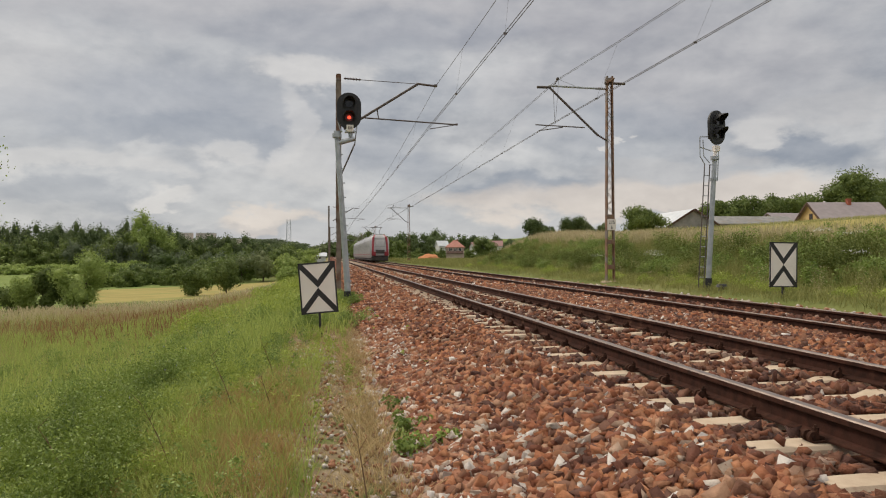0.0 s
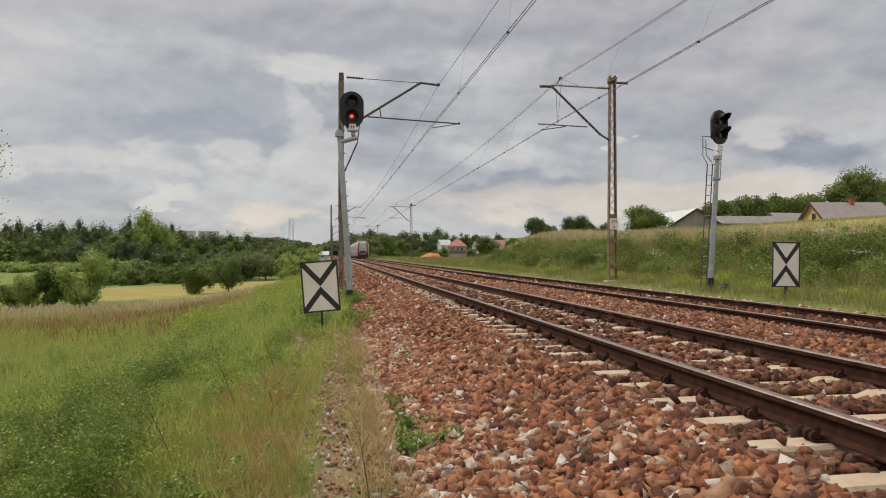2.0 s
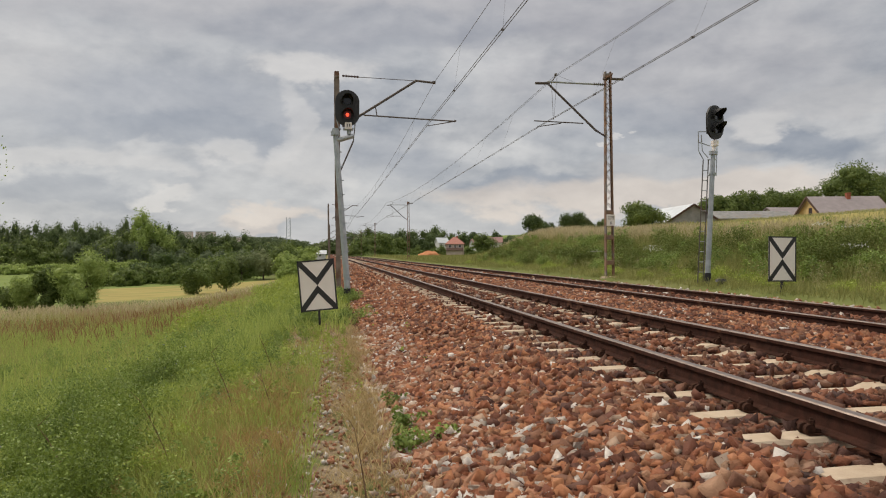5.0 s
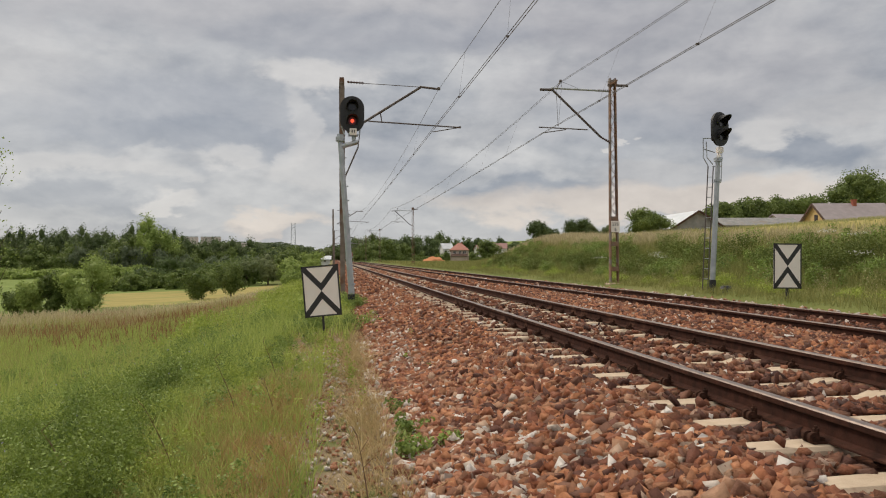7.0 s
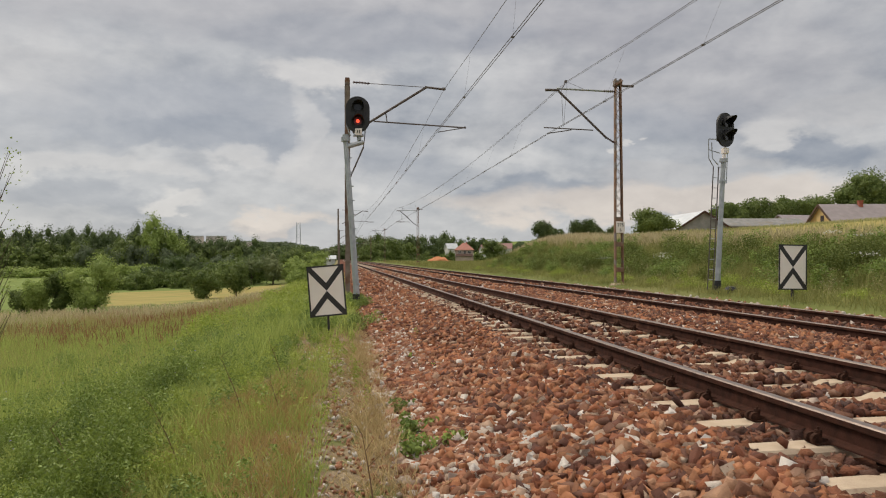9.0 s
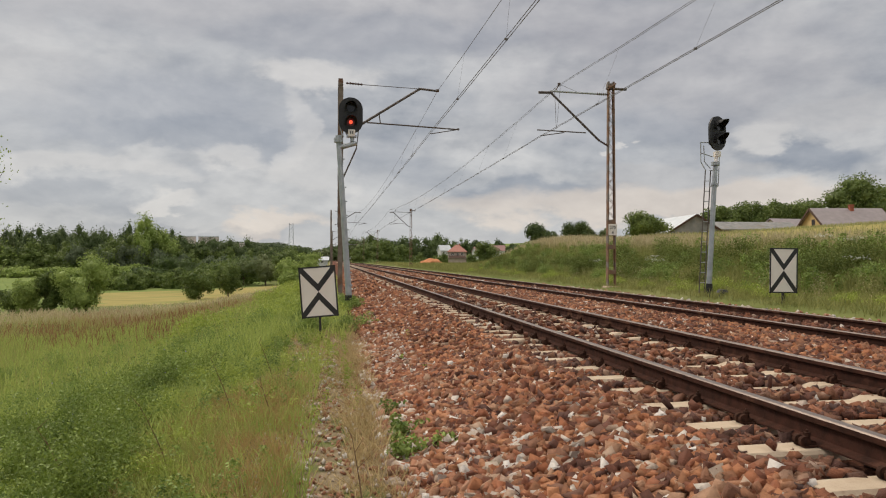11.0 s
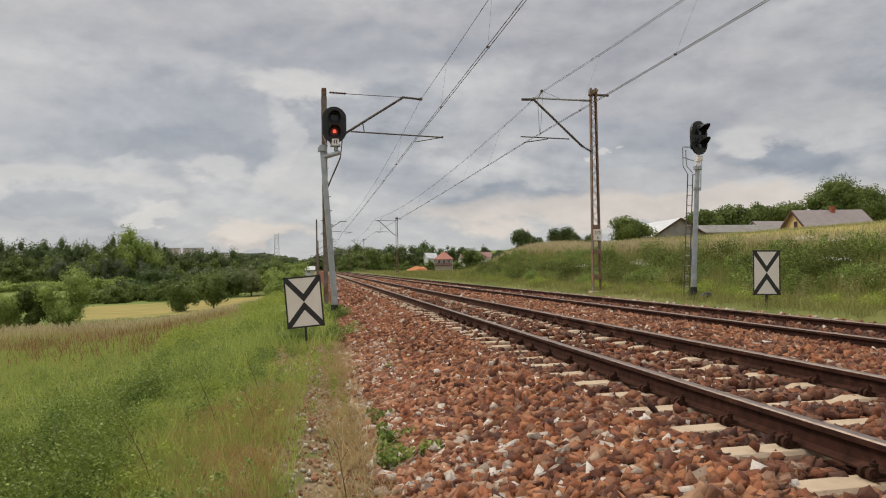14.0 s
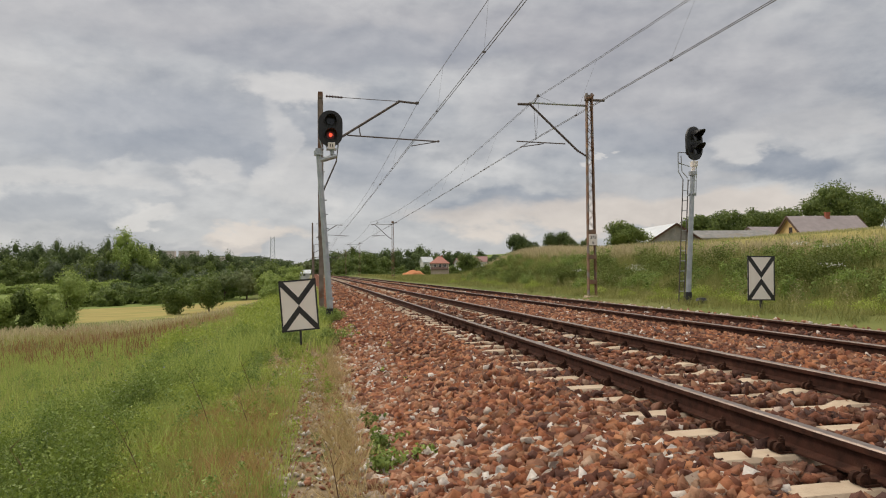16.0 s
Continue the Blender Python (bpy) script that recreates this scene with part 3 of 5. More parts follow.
def wires(x_contact, x_carrier, z_m, twin=False):
    """Contact pair and carrier of one track, from mast to mast, with droppers."""
    names = ("contact_wire", "carrier_wire")
    carrier = [[], []]
    for k in range(len(MAST_Y) - 1):
        for i in range(12):
            u = i / 12
            y = MAST_Y[k] + (MAST_Y[k + 1] - MAST_Y[k]) * u
            carrier[0].append((x_contact[k] + (x_contact[k + 1] - x_contact[k]) * u, y, 5.47 - 0.10 * 4 * u * (1 - u)))
            carrier[1].append((x_carrier[k] + (x_carrier[k + 1] - x_carrier[k]) * u, y, z_m - 0.85 * 4 * u * (1 - u)))
    root = thing("overhead_wires", "dark overhead contact and carrier wires on droppers", "wires", group="overhead wires", kind="structure")

    def line(name, pts, r, dx=0.0):
        bm = B()
        for p, q in zip(pts, pts[1:]):
            bar(bm, (p[0] + dx, p[1], p[2]), (q[0] + dx, q[1], q[2]), r, seg=5)
        part(name, bm, M["wire"], root)
    line(names[0], carrier[0], 0.008, -0.03)
    line(names[0], carrier[0], 0.008, 0.03)
    line(names[1], carrier[1], 0.007)
    if twin:
        line(names[1], carrier[1], 0.006, 0.07)
    for i in range(2, 44, 1):
        if i % 12 == 0:
            continue
        p, q = carrier[0][i], carrier[1][i]
        bm = B()
        bar(bm, p, q, 0.0022, seg=4)
        cube(bm, 0.07, 0.03, 0.04, Matrix.Translation(p))
        part("dropper", bm, M["wire"], root)


wires((3.64, 3.58, 3.3, 3.6, 3.3, 3.6), (2.95, 3.85, 3.45, 3.5, 3.4, 3.5), 7.0)
wires((7.95, 7.74, 7.4, 7.6, 7.4, 7.6), (8.45, 8.45, 7.6, 7.5, 7.5, 7.5), 7.42, twin=True)


def signal_head(parent, m, size, lit):
    """Oval black target with two hooded lamps; faces -y in its own space."""
    w, h = size
    bm = B()
    ring = []
    for i in range(40):
        a = 2 * math.pi * i / 40
        cx, cz = math.cos(a) * w / 2, math.sin(a) * w / 2
        ring.append((cx, cz + (h - w) / 2 * (1 if math.sin(a) >= 0 else -1)))
    f = [bm.verts.new((x, -0.03, z)) for x, z in ring]
    g = [bm.verts.new((x, 0.03, z)) for x, z in ring]
    bm.faces.new(f)
    bm.faces.new(g[::-1])
    for i in range(40):
        bm.faces.new((f[i], g[i], g[(i + 1) % 40], f[(i + 1) % 40]))
    bmesh.ops.recalc_face_normals(bm, faces=bm.faces[:])
    head = part("signal_target", bm, M["black"], parent, "oval matt black target board")
    head.matrix_basis = m
    bm = B()
    cube(bm, w * 0.46, 0.16, h * 0.66, pose(0, 0.11, 0))
    bevel(bm, 0.03)
    part("lamp_housing", bm, M["black"], head)
    for k, dz in enumerate((h * 0.2, -h * 0.19)):
        bm = B()
        bar(bm, (0, -0.045, dz), (0, -0.02, dz), w * 0.16, seg=24)
        lens = part("lens", bm, M["lens_red"] if (lit and k == 1) else M["lens_dark"], head, "glowing red lens" if (lit and k == 1) else "unlit dark lens")
        if lit and k == 1:
            bm = B()
            bar(bm, (0, -0.056, dz), (0, -0.046, dz), w * 0.075, seg=16)
            part("lamp_core", bm, M["lens_core"], head, "bright glowing lamp core")
        # hood: half a tube, longer on top
        bm = B()
        r, n = w * 0.25, 18
        rows = []
        for i in range(n + 1):
            a = math.radians(-35 + 250 * i / n)
            depth = 0.12 + 0.24 * max(0, math.sin(a))
            o, q = (r * math.cos(a), r * math.sin(a) + dz), ((r - 0.012) * math.cos(a), (r - 0.012) * math.sin(a) + dz)
            rows.append([bm.verts.new((o[0], -0.03, o[1])), bm.verts.new((o[0], -depth, o[1] - 0.04 * depth)),
                         bm.verts.new((q[0], -depth, q[1] - 0.04 * depth)), bm.verts.new((q[0], -0.03, q[1]))])
        for a, b in zip(rows, rows[1:]):
            for i in range(3):
                bm.faces.new((a[i], a[i + 1], b[i + 1], b[i]))
        bmesh.ops.recalc_face_normals(bm, faces=bm.faces[:])
        part("hood", bm, M["hood"], head, smooth=True)
    return head


def left_signal():
    root = thing("railway_signal", "grey leaning signal post with black oval head showing red", "railway signal", pose(0.54, 20.5, -0.4), group="light signals")
    top = Vector((-0.30, 0, 4.62))
    bm = B()
    bar(bm, (0, 0, 0.22), top, 0.088, 0.072, 20)
    bar(bm, (0, 0, 0.5), (-0.004, 0, 0.56), 0.1, 0.1, 20)
    part("post", bm, M["galv"], root, "galvanised grey tube", smooth=True)
    bm = B()
    bar(bm, (0.01, 0, -0.35), (-0.012, 0, 0.26), 0.105, 0.1, 20)
    part("socket", bm, M["black"], root, "black post socket", smooth=True)
    bm = B()
    bar(bm, top - Vector((0, 0, 0.05)), top + Vector((0, 0, 0.07)), 0.13, 0.13, 20)
    part("collar", bm, M["galv"], root, smooth=True)
    bm = B()
    bar(bm, top + Vector((0, 0, 0.06)), top + Vector((0, 0, 0.14)), 0.09, 0.09, 16)
    part("post_cap", bm, M["galv"], root, smooth=True)
    bm = B()
    bar(bm, top + Vector((0.04, 0, -0.19)), top + Vector((0.50, 0, -0.06)), 0.075, 0.065, 16)
    bar(bm, top + Vector((0.38, 0, -0.02)), top + Vector((0.38, 0, 0.16)), 0.06, 0.06, 14)
    cube(bm, 0.28, 0.2, 0.05, Matrix.Translation(top + Vector((0.36, 0, 0.13))))
    part("bracket", bm, M["galv"], root, smooth=True)
    bm = B()
    cube(bm, 0.2, 0.18, 0.2, Matrix.Translation(top + Vector((0.36, -0.02, 0.21))))
    bevel(bm, 0.015)
    box = part("junction_box", bm, M["white"], root, "pale grey junction box")
    for dx in (-0.03, 0.03):
        bm = B()
        cube(bm, 0.025, 0.005, 0.08, Matrix.Translation(top + Vector((0.36 + dx, -0.113, 0.22))))
        part("number_bar", bm, M["sign_black"], box)
    # cable hoops
    for dx, x2 in ((0.15, 0.02), (0.52, 0.56)):
        bm = B()
        prev = None
        for i in range(9):
            u = i / 8
            p = top + Vector((dx + (x2 - dx) * u, -0.03, 0.12 + 0.38 * u - 0.10 * math.sin(u * 3.1)))
            if prev is not None:
                bar(bm, prev, p, 0.016, seg=8)
            prev = p
        part("cable", bm, M["galv"], root, smooth=True)
    bm = B()
    bar(bm, top + Vector((0.56, 0.05, 0.3)), top + Vector((0.5, 0.05, -0.2)), 0.014, seg=8)
    bar(bm, top + Vector((0.5, 0.05, -0.2)), top + Vector((0.13, 0.05, -1.05)), 0.022, seg=8)
    part("stay", bm, M["arm"], root)
    for i in range(9):
        z = 0.9 + i * 0.4
        bm = B()
        cube(bm, 0.05, 0.03, 0.03, pose(-0.065 * z + 0.11, -0.03, z))
        part("cable_clip", bm, M["galv"], root)
    signal_head(root, pose(0.035, -0.05, 5.33, 0, 0, 3), (0.68, 1.02), True)


def right_signal():
    root = thing("railway_signal", "grey signal post with ladder and unlit black oval head", "railway signal", pose(10.6, 19.0, -0.08), group="light signals")
    top = Vector((0.22, 0, 3.68))
    bm = B()
    bar(bm, (0.01, 0, 0.25), top, 0.076, 0.066, 20)
    part("post", bm, M["galv"], root, "galvanised grey tube", smooth=True)
    bm = B()
    bar(bm, (0, 0, -0.3), (0.015, 0, 0.28), 0.098, 0.092, 20)
    part("socket", bm, M["black"], root, "black post socket", smooth=True)
    bm = B()
    bar(bm, top - Vector((0, 0, 0.05)), top + Vector((0, 0, 0.05)), 0.12, 0.12, 20)
    part("collar", bm, M["galv"], root, smooth=True)
    bm = B()
    bar(bm, top - Vector((0.03, 0, 0.62)), top - Vector((0.03, 0, 0.56)), 0.095, 0.095, 20)
    part("collar", bm, M["galv"], root, smooth=True)
    for dx in (-0.22, -0.06):
        bm = B()
        bar(bm, (dx + 0.0, 0.14, 0.0), (dx + 0.21, 0.14, 3.5), 0.016, seg=8)
        part("ladder_rail", bm, M["arm"], root, "thin dark ladder rail")
    for i in range(11):
        z = 0.3 + 0.29 * i
        bm = B()
        bar(bm, (-0.22 + 0.06 * z, 0.14, z), (-0.06 + 0.06 * z, 0.14, z), 0.011, seg=6)
        part("rung", bm, M["galv"], root)
    for a, b in (((0.0, 0.14, 3.5), (-0.15, 0.14, 3.75)), ((-0.15, 0.14, 3.75), (-0.15, 0.14, 4.3)), ((-0.15, 0.14, 4.3), (0.1, 0.14, 4.3)), ((0.12, 0.1, 3.55), (-0.06, 0.1, 3.75)),
                 ((-0.06, 0.1, 3.75), (-0.08, 0.1, 4.2)), ((0.36, 0.1, 3.05), (0.4, 0.1, 4.0)), ((0.1, 0.1, 3.05), (0.36, 0.1, 3.05)), ((0.1, 0.1, 3.5), (0.38, 0.1, 3.5)), ((-0.15, 0.14, 4.0), (0.2, 0.14, 3.9))):
        bm = B()
        bar(bm, a, b, 0.014, seg=8)
        part("guard_rail", bm, M["galv"], root)
    bm = B()
    bar(bm, top, top + Vector((0.06, 0, 0.36)), 0.05, 0.05, 14)
    cube(bm, 0.16, 0.14, 0.15, Matrix.Translation(top + Vector((0.05, 0.0, 0.27))))
    part("neck", bm, M["white"], root, "pale weathered neck bracket")
    signal_head(root, pose(0.27, -0.02, 4.54, 0, 0, 25), (0.74, 0.97), False)


left_signal()
right_signal()


def x_board(x, y, z, w, h, lean, turn, post_dx, foot, label):
    """White board whose two black angles meet at their points."""
    root = thing("warning_board", label, "railway sign", pose(x, y, foot), group="warning boards")
    bm = B()
    flat_bar(bm, (post_dx, 0.03, -0.3), (0, 0.03, z - foot), 0.055, 0.04)
    part("post", bm, M["sign_black"], root, "dark steel post")
    bm = B()
    cube(bm, w, 0.012, h)
    bevel(bm, 0.004)
    panel = part("panel", bm, M["white"], root, "white enamelled panel")
    panel.matrix_basis = pose(0, 0, z - foot, 0, -lean, turn)
    t = w * 0.042
    for a in ((-1, 0), (1, 0), (0, -1), (0, 1)):
        bm = B()
        cube(bm, (t if a[0] else w + 0.004), 0.02, (t if a[1] else h + 0.004), pose(a[0] * (w - t) / 2, 0, a[1] * (h - t) / 2))
        part("rim", bm, M["sign_black"], panel)
    s = w * 0.135
    for top in (1, -1):
        for side in (-1, 1):
            bm = B()
            iw, ih = w / 2 - t * 0.6, h / 2 - t * 0.6
            # thick stroke from the centre to the corner
            k = 0.5 * s * 1.1
            pts = [(0, 0), (side * (iw), top * (ih - k * 1.5)), (side * iw, top * ih), (side * (iw - k * 1.2), top * ih), (0, top * k * 2.9)]
            f = [bm.verts.new((px, -0.0095, pz)) for px, pz in pts]
            g = [bm.verts.new((px, -0.005, pz)) for px, pz in pts]
            bm.faces.new(f)
            bm.faces.new(g[::-1])
            for i in range(len(pts)):
                j = (i + 1) % len(pts)
                bm.faces.new((f[i], g[i], g[j], f[j]))
            bmesh.ops.recalc_face_normals(bm, faces=bm.faces[:])
            part("stroke", bm, M["sign_black"], panel)


x_board(-0.184, 13.2, 0.28, 0.66, 0.92, 4.5, 0, 0.06, -0.55, "tilted white warning board with black cross of two angles")
x_board(10.55, 15.5, 0.62, 0.71, 1.06, -1.0, 0, 0.0, -0.12, "upright white warning board with black cross of two angles")

# small dark lineside bollard
bm = B()
bar(bm, (0, 0, -0.1), (0, 0, 0.12), 0.09, 0.08, 14)
bar(bm, (0, 0, 0.12), (0, 0, 0.2), 0.16, 0.12, 14)
cap = part("track_bollard", bm, M["black"], None, smooth=True)
cap.matrix_basis = pose(10.55, 18.2, -0.14)
tagged(cap, "small black lineside bollard beside the ballast", "bollard")


# ---- the train ----
M["train_grey"] = mat("silver_grey_coach_paint", (0.29, 0.29, 0.30), (0.36, 0.36, 0.37), scale=1.5, rough=0.35, third=(0.33, 0.32, 0.31), third_at=(0.6, 0.8), third_scale=0.8)
M["train_red"] = mat("red_coach_paint", (0.24, 0.02, 0.032), (0.30, 0.028, 0.04), scale=2, rough=0.35)
M["train_white"] = mat("white_coach_paint", (0.62, 0.62, 0.64), (0.70, 0.70, 0.71), scale=2, rough=0.35)
M["train_glass"] = mat("tinted_train_glass", (0.04, 0.043, 0.047), (0.06, 0.063, 0.068), scale=2, rough=0.08)
# dusty grey side windows; on the windscreens this grey paints reflected sky
M["train_pane"] = mat("dusty_window_and_painted_sky_grey", (0.24, 0.245, 0.25), (0.30, 0.305, 0.31), scale=2, rough=0.3)
M["train_dark"] = mat("dusty_underframe", (0.03, 0.027, 0.025), (0.06, 0.052, 0.047), scale=4, rough=0.85)
M["tail_light"] = mat("lit_tail_lamp", (0.5, 0.03, 0.02), (0.6, 0.04, 0.03), rough=0.3, emit=((1, 0.12, 0.06), 0.5))


def hull_ring(y, w, z0, z1, round_top, lean=0.0):
    """Body outline across the train at y."""
    pts = []
    hw = w / 2
    prof = [(-hw * 0.93, z0), (-hw, z0 + 0.35), (-hw, z1 - round_top), (-hw * 0.93, z1 - round_top * 0.55), (-hw * 0.74, z1 - round_top * 0.17), (-hw * 0.4, z1)]
    prof = prof + [(-x, z) for x, z in prof[::-1]]
    for x, z in prof:
        pts.append((x, y + lean * (z - z0), z))
    return pts


def train():
    """Four-car electric unit; its rear end at the origin, the rest along +y."""
    root = thing("electric_train", "silver-grey electric multiple unit with red and white cab", "train")
    W, Z0, Z1 = 2.88, 0.55, 3.95
    car = 18.2
    for c in range(4):
        a, b = c * car + (2.0 if c == 0 else 0.25), (c + 1) * car - (2.0 if c == 3 else 0.25)
        bm = B()
        loft(bm, [hull_ring(a, W, Z0, Z1, 0.8), hull_ring(b, W, Z0, Z1, 0.8)])
        body = part("car_body", bm, M["train_grey"], root, "silver-grey coach body")
        for s in (-1, 1):
            bm = B()
            cube(bm, 0.012, b - a - 0.1, 0.16, pose(s * (W / 2 + 0.002), (a + b) / 2, Z0 + 0.55))
            part("stripe", bm, M["train_red"], body, "red lower stripe")
            for k in range(8):
                y = a + (b - a) * (k + 0.5) / 8
                bm = B()
                if k in (2, 5):
                    cube(bm, 0.03, 1.35, 2.25, pose(s * (W / 2), y, Z0 + 1.3))
                    bevel(bm, 0.01)
                    part("door", bm, M["train_grey"], body, "silver-grey sliding door")
                else:
                    cube(bm, 0.02, 1.5, 0.8, pose(s * (W / 2 + 0.002), y, 2.3))
                    bevel(bm, 0.008)
                    part("window", bm, M["train_pane"], body, "dusty grey tinted window")
        bm = B()
        cube(bm, W * 0.86, b - a - 0.6, 0.4, pose(0, (a + b) / 2, 0.38))
        bevel(bm, 0.05)
        part("underframe", bm, M["train_dark"], root)
        bm = B()
        cube(bm, 1.5, (b - a) * 0.55, 0.32, pose(0, (a + b) / 2, Z1 + 0.1))
        bevel(bm, 0.08)
        part("roof_unit", bm, M["train_grey"], root, "grey roof equipment box")
        if c < 3:
            bm = B()
            cube(bm, W * 0.84, 0.7, 2.9, pose(0, (c + 1) * car, 2.2))
            bevel(bm, 0.06)
            part("gangway", bm, M["train_dark"], root, "dark folded gangway")
    for c in range(5):
        y = min(max(c * car, 3.4), 4 * car - 3.4)
        bm = B()
        cube(bm, 2.2, 3.1, 0.35, pose(0, y, 0.5))
        bevel(bm, 0.06)
        bogie = part("bogie", bm, M["train_dark"], root)
        for dy in (-1.15, 1.15):
            for s in (-1, 1):
                bm = B()
                bar(bm, (s * 0.69, y + dy, 0.43), (s * 0.82, y + dy, 0.43), 0.43, seg=24)
                part("wheel", bm, M["clip"], bogie, smooth=True)
    for end in (0, 1):
        def place(y):
            return y if end == 0 else 4 * car - y
        bm = B()
        loft(bm, [hull_ring(place(y), w, z0, z1, r) for y, w, z0, z1, r in
                  ((2.0, W, Z0, Z1, 0.8), (1.4, W * 0.99, Z0 + 0.1, Z1 - 0.05, 0.85), (0.95, W * 0.97, Z0 + 0.2, Z1 - 0.22, 0.9),
                   (0.5, W * 0.93, Z0 + 0.25, Z1 - 0.75, 0.9), (0.2, W * 0.86, Z0 + 0.3, Z1 - 1.45, 0.7), (0.0, W * 0.70, Z0 + 0.4, Z1 - 2.1, 0.35))])
        nose = part("cab_nose", bm, M["train_grey"], root, "silver-grey rounded cab nose", smooth=True)
        bm = B()
        cube(bm, 1.55, 0.06, 1.45, pose(0, place(0.40), 2.86, (-25 if end == 0 else 25)))
        bevel(bm, 0.02)
        # the sky's reflection is put into the pane's pale base colour
        part("windscreen", bm, M["train_pane"], nose, "large windscreen with pale sky reflection painted in grey")
        bm = B()
        cube(bm, 1.3, 0.08, 0.5, pose(0, place(-0.03), 1.5, (-12 if end == 0 else 12)))
        part("grille", bm, M["train_dark"], nose)
        for s in (-1, 1):
            bm = B()
            flat_bar(bm, (s * 1.06, place(-0.02), 1.45), (s * 0.93, place(0.72), 3.62), 0.30, 0.34)
            flat_bar(bm, (s * 0.93, place(0.70), 3.58), (s * 0.62, place(1.9), 3.97), 0.26, 0.16)
            bevel(bm, 0.05)
            part("cab_pillar", bm, M["train_red"], nose, "red cab pillar")
            bm = B()
            cube(bm, 0.62, 0.5, 0.62, pose(s * 0.93, place(0.14), 1.2))
            bevel(bm, 0.08)
            part("bumper_cheek", bm, M["train_red"], nose, "red lower cheek")
            bm = B()
            bar(bm, (s * 0.86, place(-0.1), 1.28), (s * 0.86, place(0.2), 1.28), 0.08, seg=14)
            part("tail_lamp", bm, M["tail_light"] if end == 0 else M["train_white"], nose, "lit red tail lamp" if end == 0 else "white headlamp")
        bm = B()
        cube(bm, 2.45, 1.1, 0.72, pose(0, place(0.62), 0.5))
        bevel(bm, 0.1)
        part("coupler_guard", bm, M["train_dark"], nose)
    for y in (8.0, 4 * car - 8.0):
        for a, b in (((-0.5, y + 0.8, 4.1), (-0.4, y - 0.7, 4.75)), ((0.5, y + 0.8, 4.1), (0.4, y - 0.7, 4.75)), ((-0.4, y - 0.7, 4.75), (-0.75, y + 0.2, 5.36)),
                     ((0.4, y - 0.7, 4.75), (0.75, y + 0.2, 5.36)), ((-0.95, y + 0.2, 5.36), (0.95, y + 0.2, 5.36))):
            bm = B()
            bar(bm, a, b, 0.035, seg=6)
            part("pantograph_bar", bm, M["arm"], root)
    return root


TRAIN = train()


# ---- tracks ----
def rail_mesh(x, z, y0, y1):
    """Vignole rail, head at z; head faces carry the worn steel."""
    prof = [(-0.0625, -0.149), (0.0625, -0.149), (0.0625, -0.138), (0.012, -0.122), (0.008, -0.05), (0.034, -0.038), (0.0345, -0.008), (0.026, 0.0),
            (-0.026, 0.0), (-0.0345, -0.008), (-0.034, -0.038), (-0.008, -0.05), (-0.012, -0.122), (-0.0625, -0.138)]
    bm = B()
    loft(bm, [[(x + px, y, z + pz) for px, pz in prof] for y in (y0, y1)])
    for f in bm.faces:
        c = f.calc_center_median()
        if c.z > z - 0.006 and len(f.verts) == 4:
            f.material_index = 1
    return bm


def sleeper_mesh():
    """Concrete sleeper, higher under the rails; its top there at 0."""
    bm = B()
    prof = [(-1.24, -0.012, 0.10), (-0.5, 0.0, 0.105), (-0.38, -0.03, 0.09), (0.38, -0.03, 0.09), (0.5, 0.0, 0.105), (1.24, -0.012, 0.10)]
    rings = []
    for x, z, w in prof:
        rings.append([(x, -w - 0.02, z - 0.2), (x, -w, z - 0.02), (x, -w + 0.02, z), (x, w - 0.02, z), (x, w, z - 0.02), (x, w + 0.02, z - 0.2)])
    loft(bm, rings)
    me = bpy.data.meshes.new("sleeper")
    bm.to_mesh(me)
    bm.free()
    me.materials.append(M["sleeper"])
    return me


def clip_mesh():
    """Rail clip with its screw, nut and coil washer on a ribbed plate."""
    bm = B()
    cube(bm, 0.12, 0.15, 0.016, pose(-0.01, 0, 0.008))
    cube(bm, 0.075, 0.085, 0.028, pose(0.012, 0, 0.035, 0, 8))
    for k in range(3):
        bar(bm, (-0.005, 0, 0.05 + 0.012 * k), (-0.005, 0, 0.058 + 0.012 * k), 0.027, 0.03, 12)
    bar(bm, (-0.005, 0, 0.085), (-0.005, 0, 0.112), 0.028, 0.028, 6)
    bar(bm, (-0.005, 0, 0.11), (-0.005, 0, 0.135), 0.012, 0.012, 8)
    me = bpy.data.meshes.new("rail_clip")
    bm.to_mesh(me)
    bm.free()
    me.materials.append(M["clip"])
    return me


def coil_mesh():
    """Spring coil beside the rail foot, lying along the rail."""
    bm = B()
    for dy in (-0.03, 0.03):
        bar(bm, (0, dy - 0.014, 0.03), (0, dy + 0.014, 0.03), 0.036, 0.036, 14)
        bar(bm, (0, dy - 0.02, 0.03), (0, dy + 0.02, 0.03), 0.016, 0.016, 8)
    me = bpy.data.meshes.new("spring_coil")
    bm.to_mesh(me)
    bm.free()
    me.materials.append(M["clip"])
    return me


SLEEPER, CLIP, COIL = sleeper_mesh(), clip_mesh(), coil_mesh()
SLEEPER_Y0 = 3.555 - 0.6 * 6


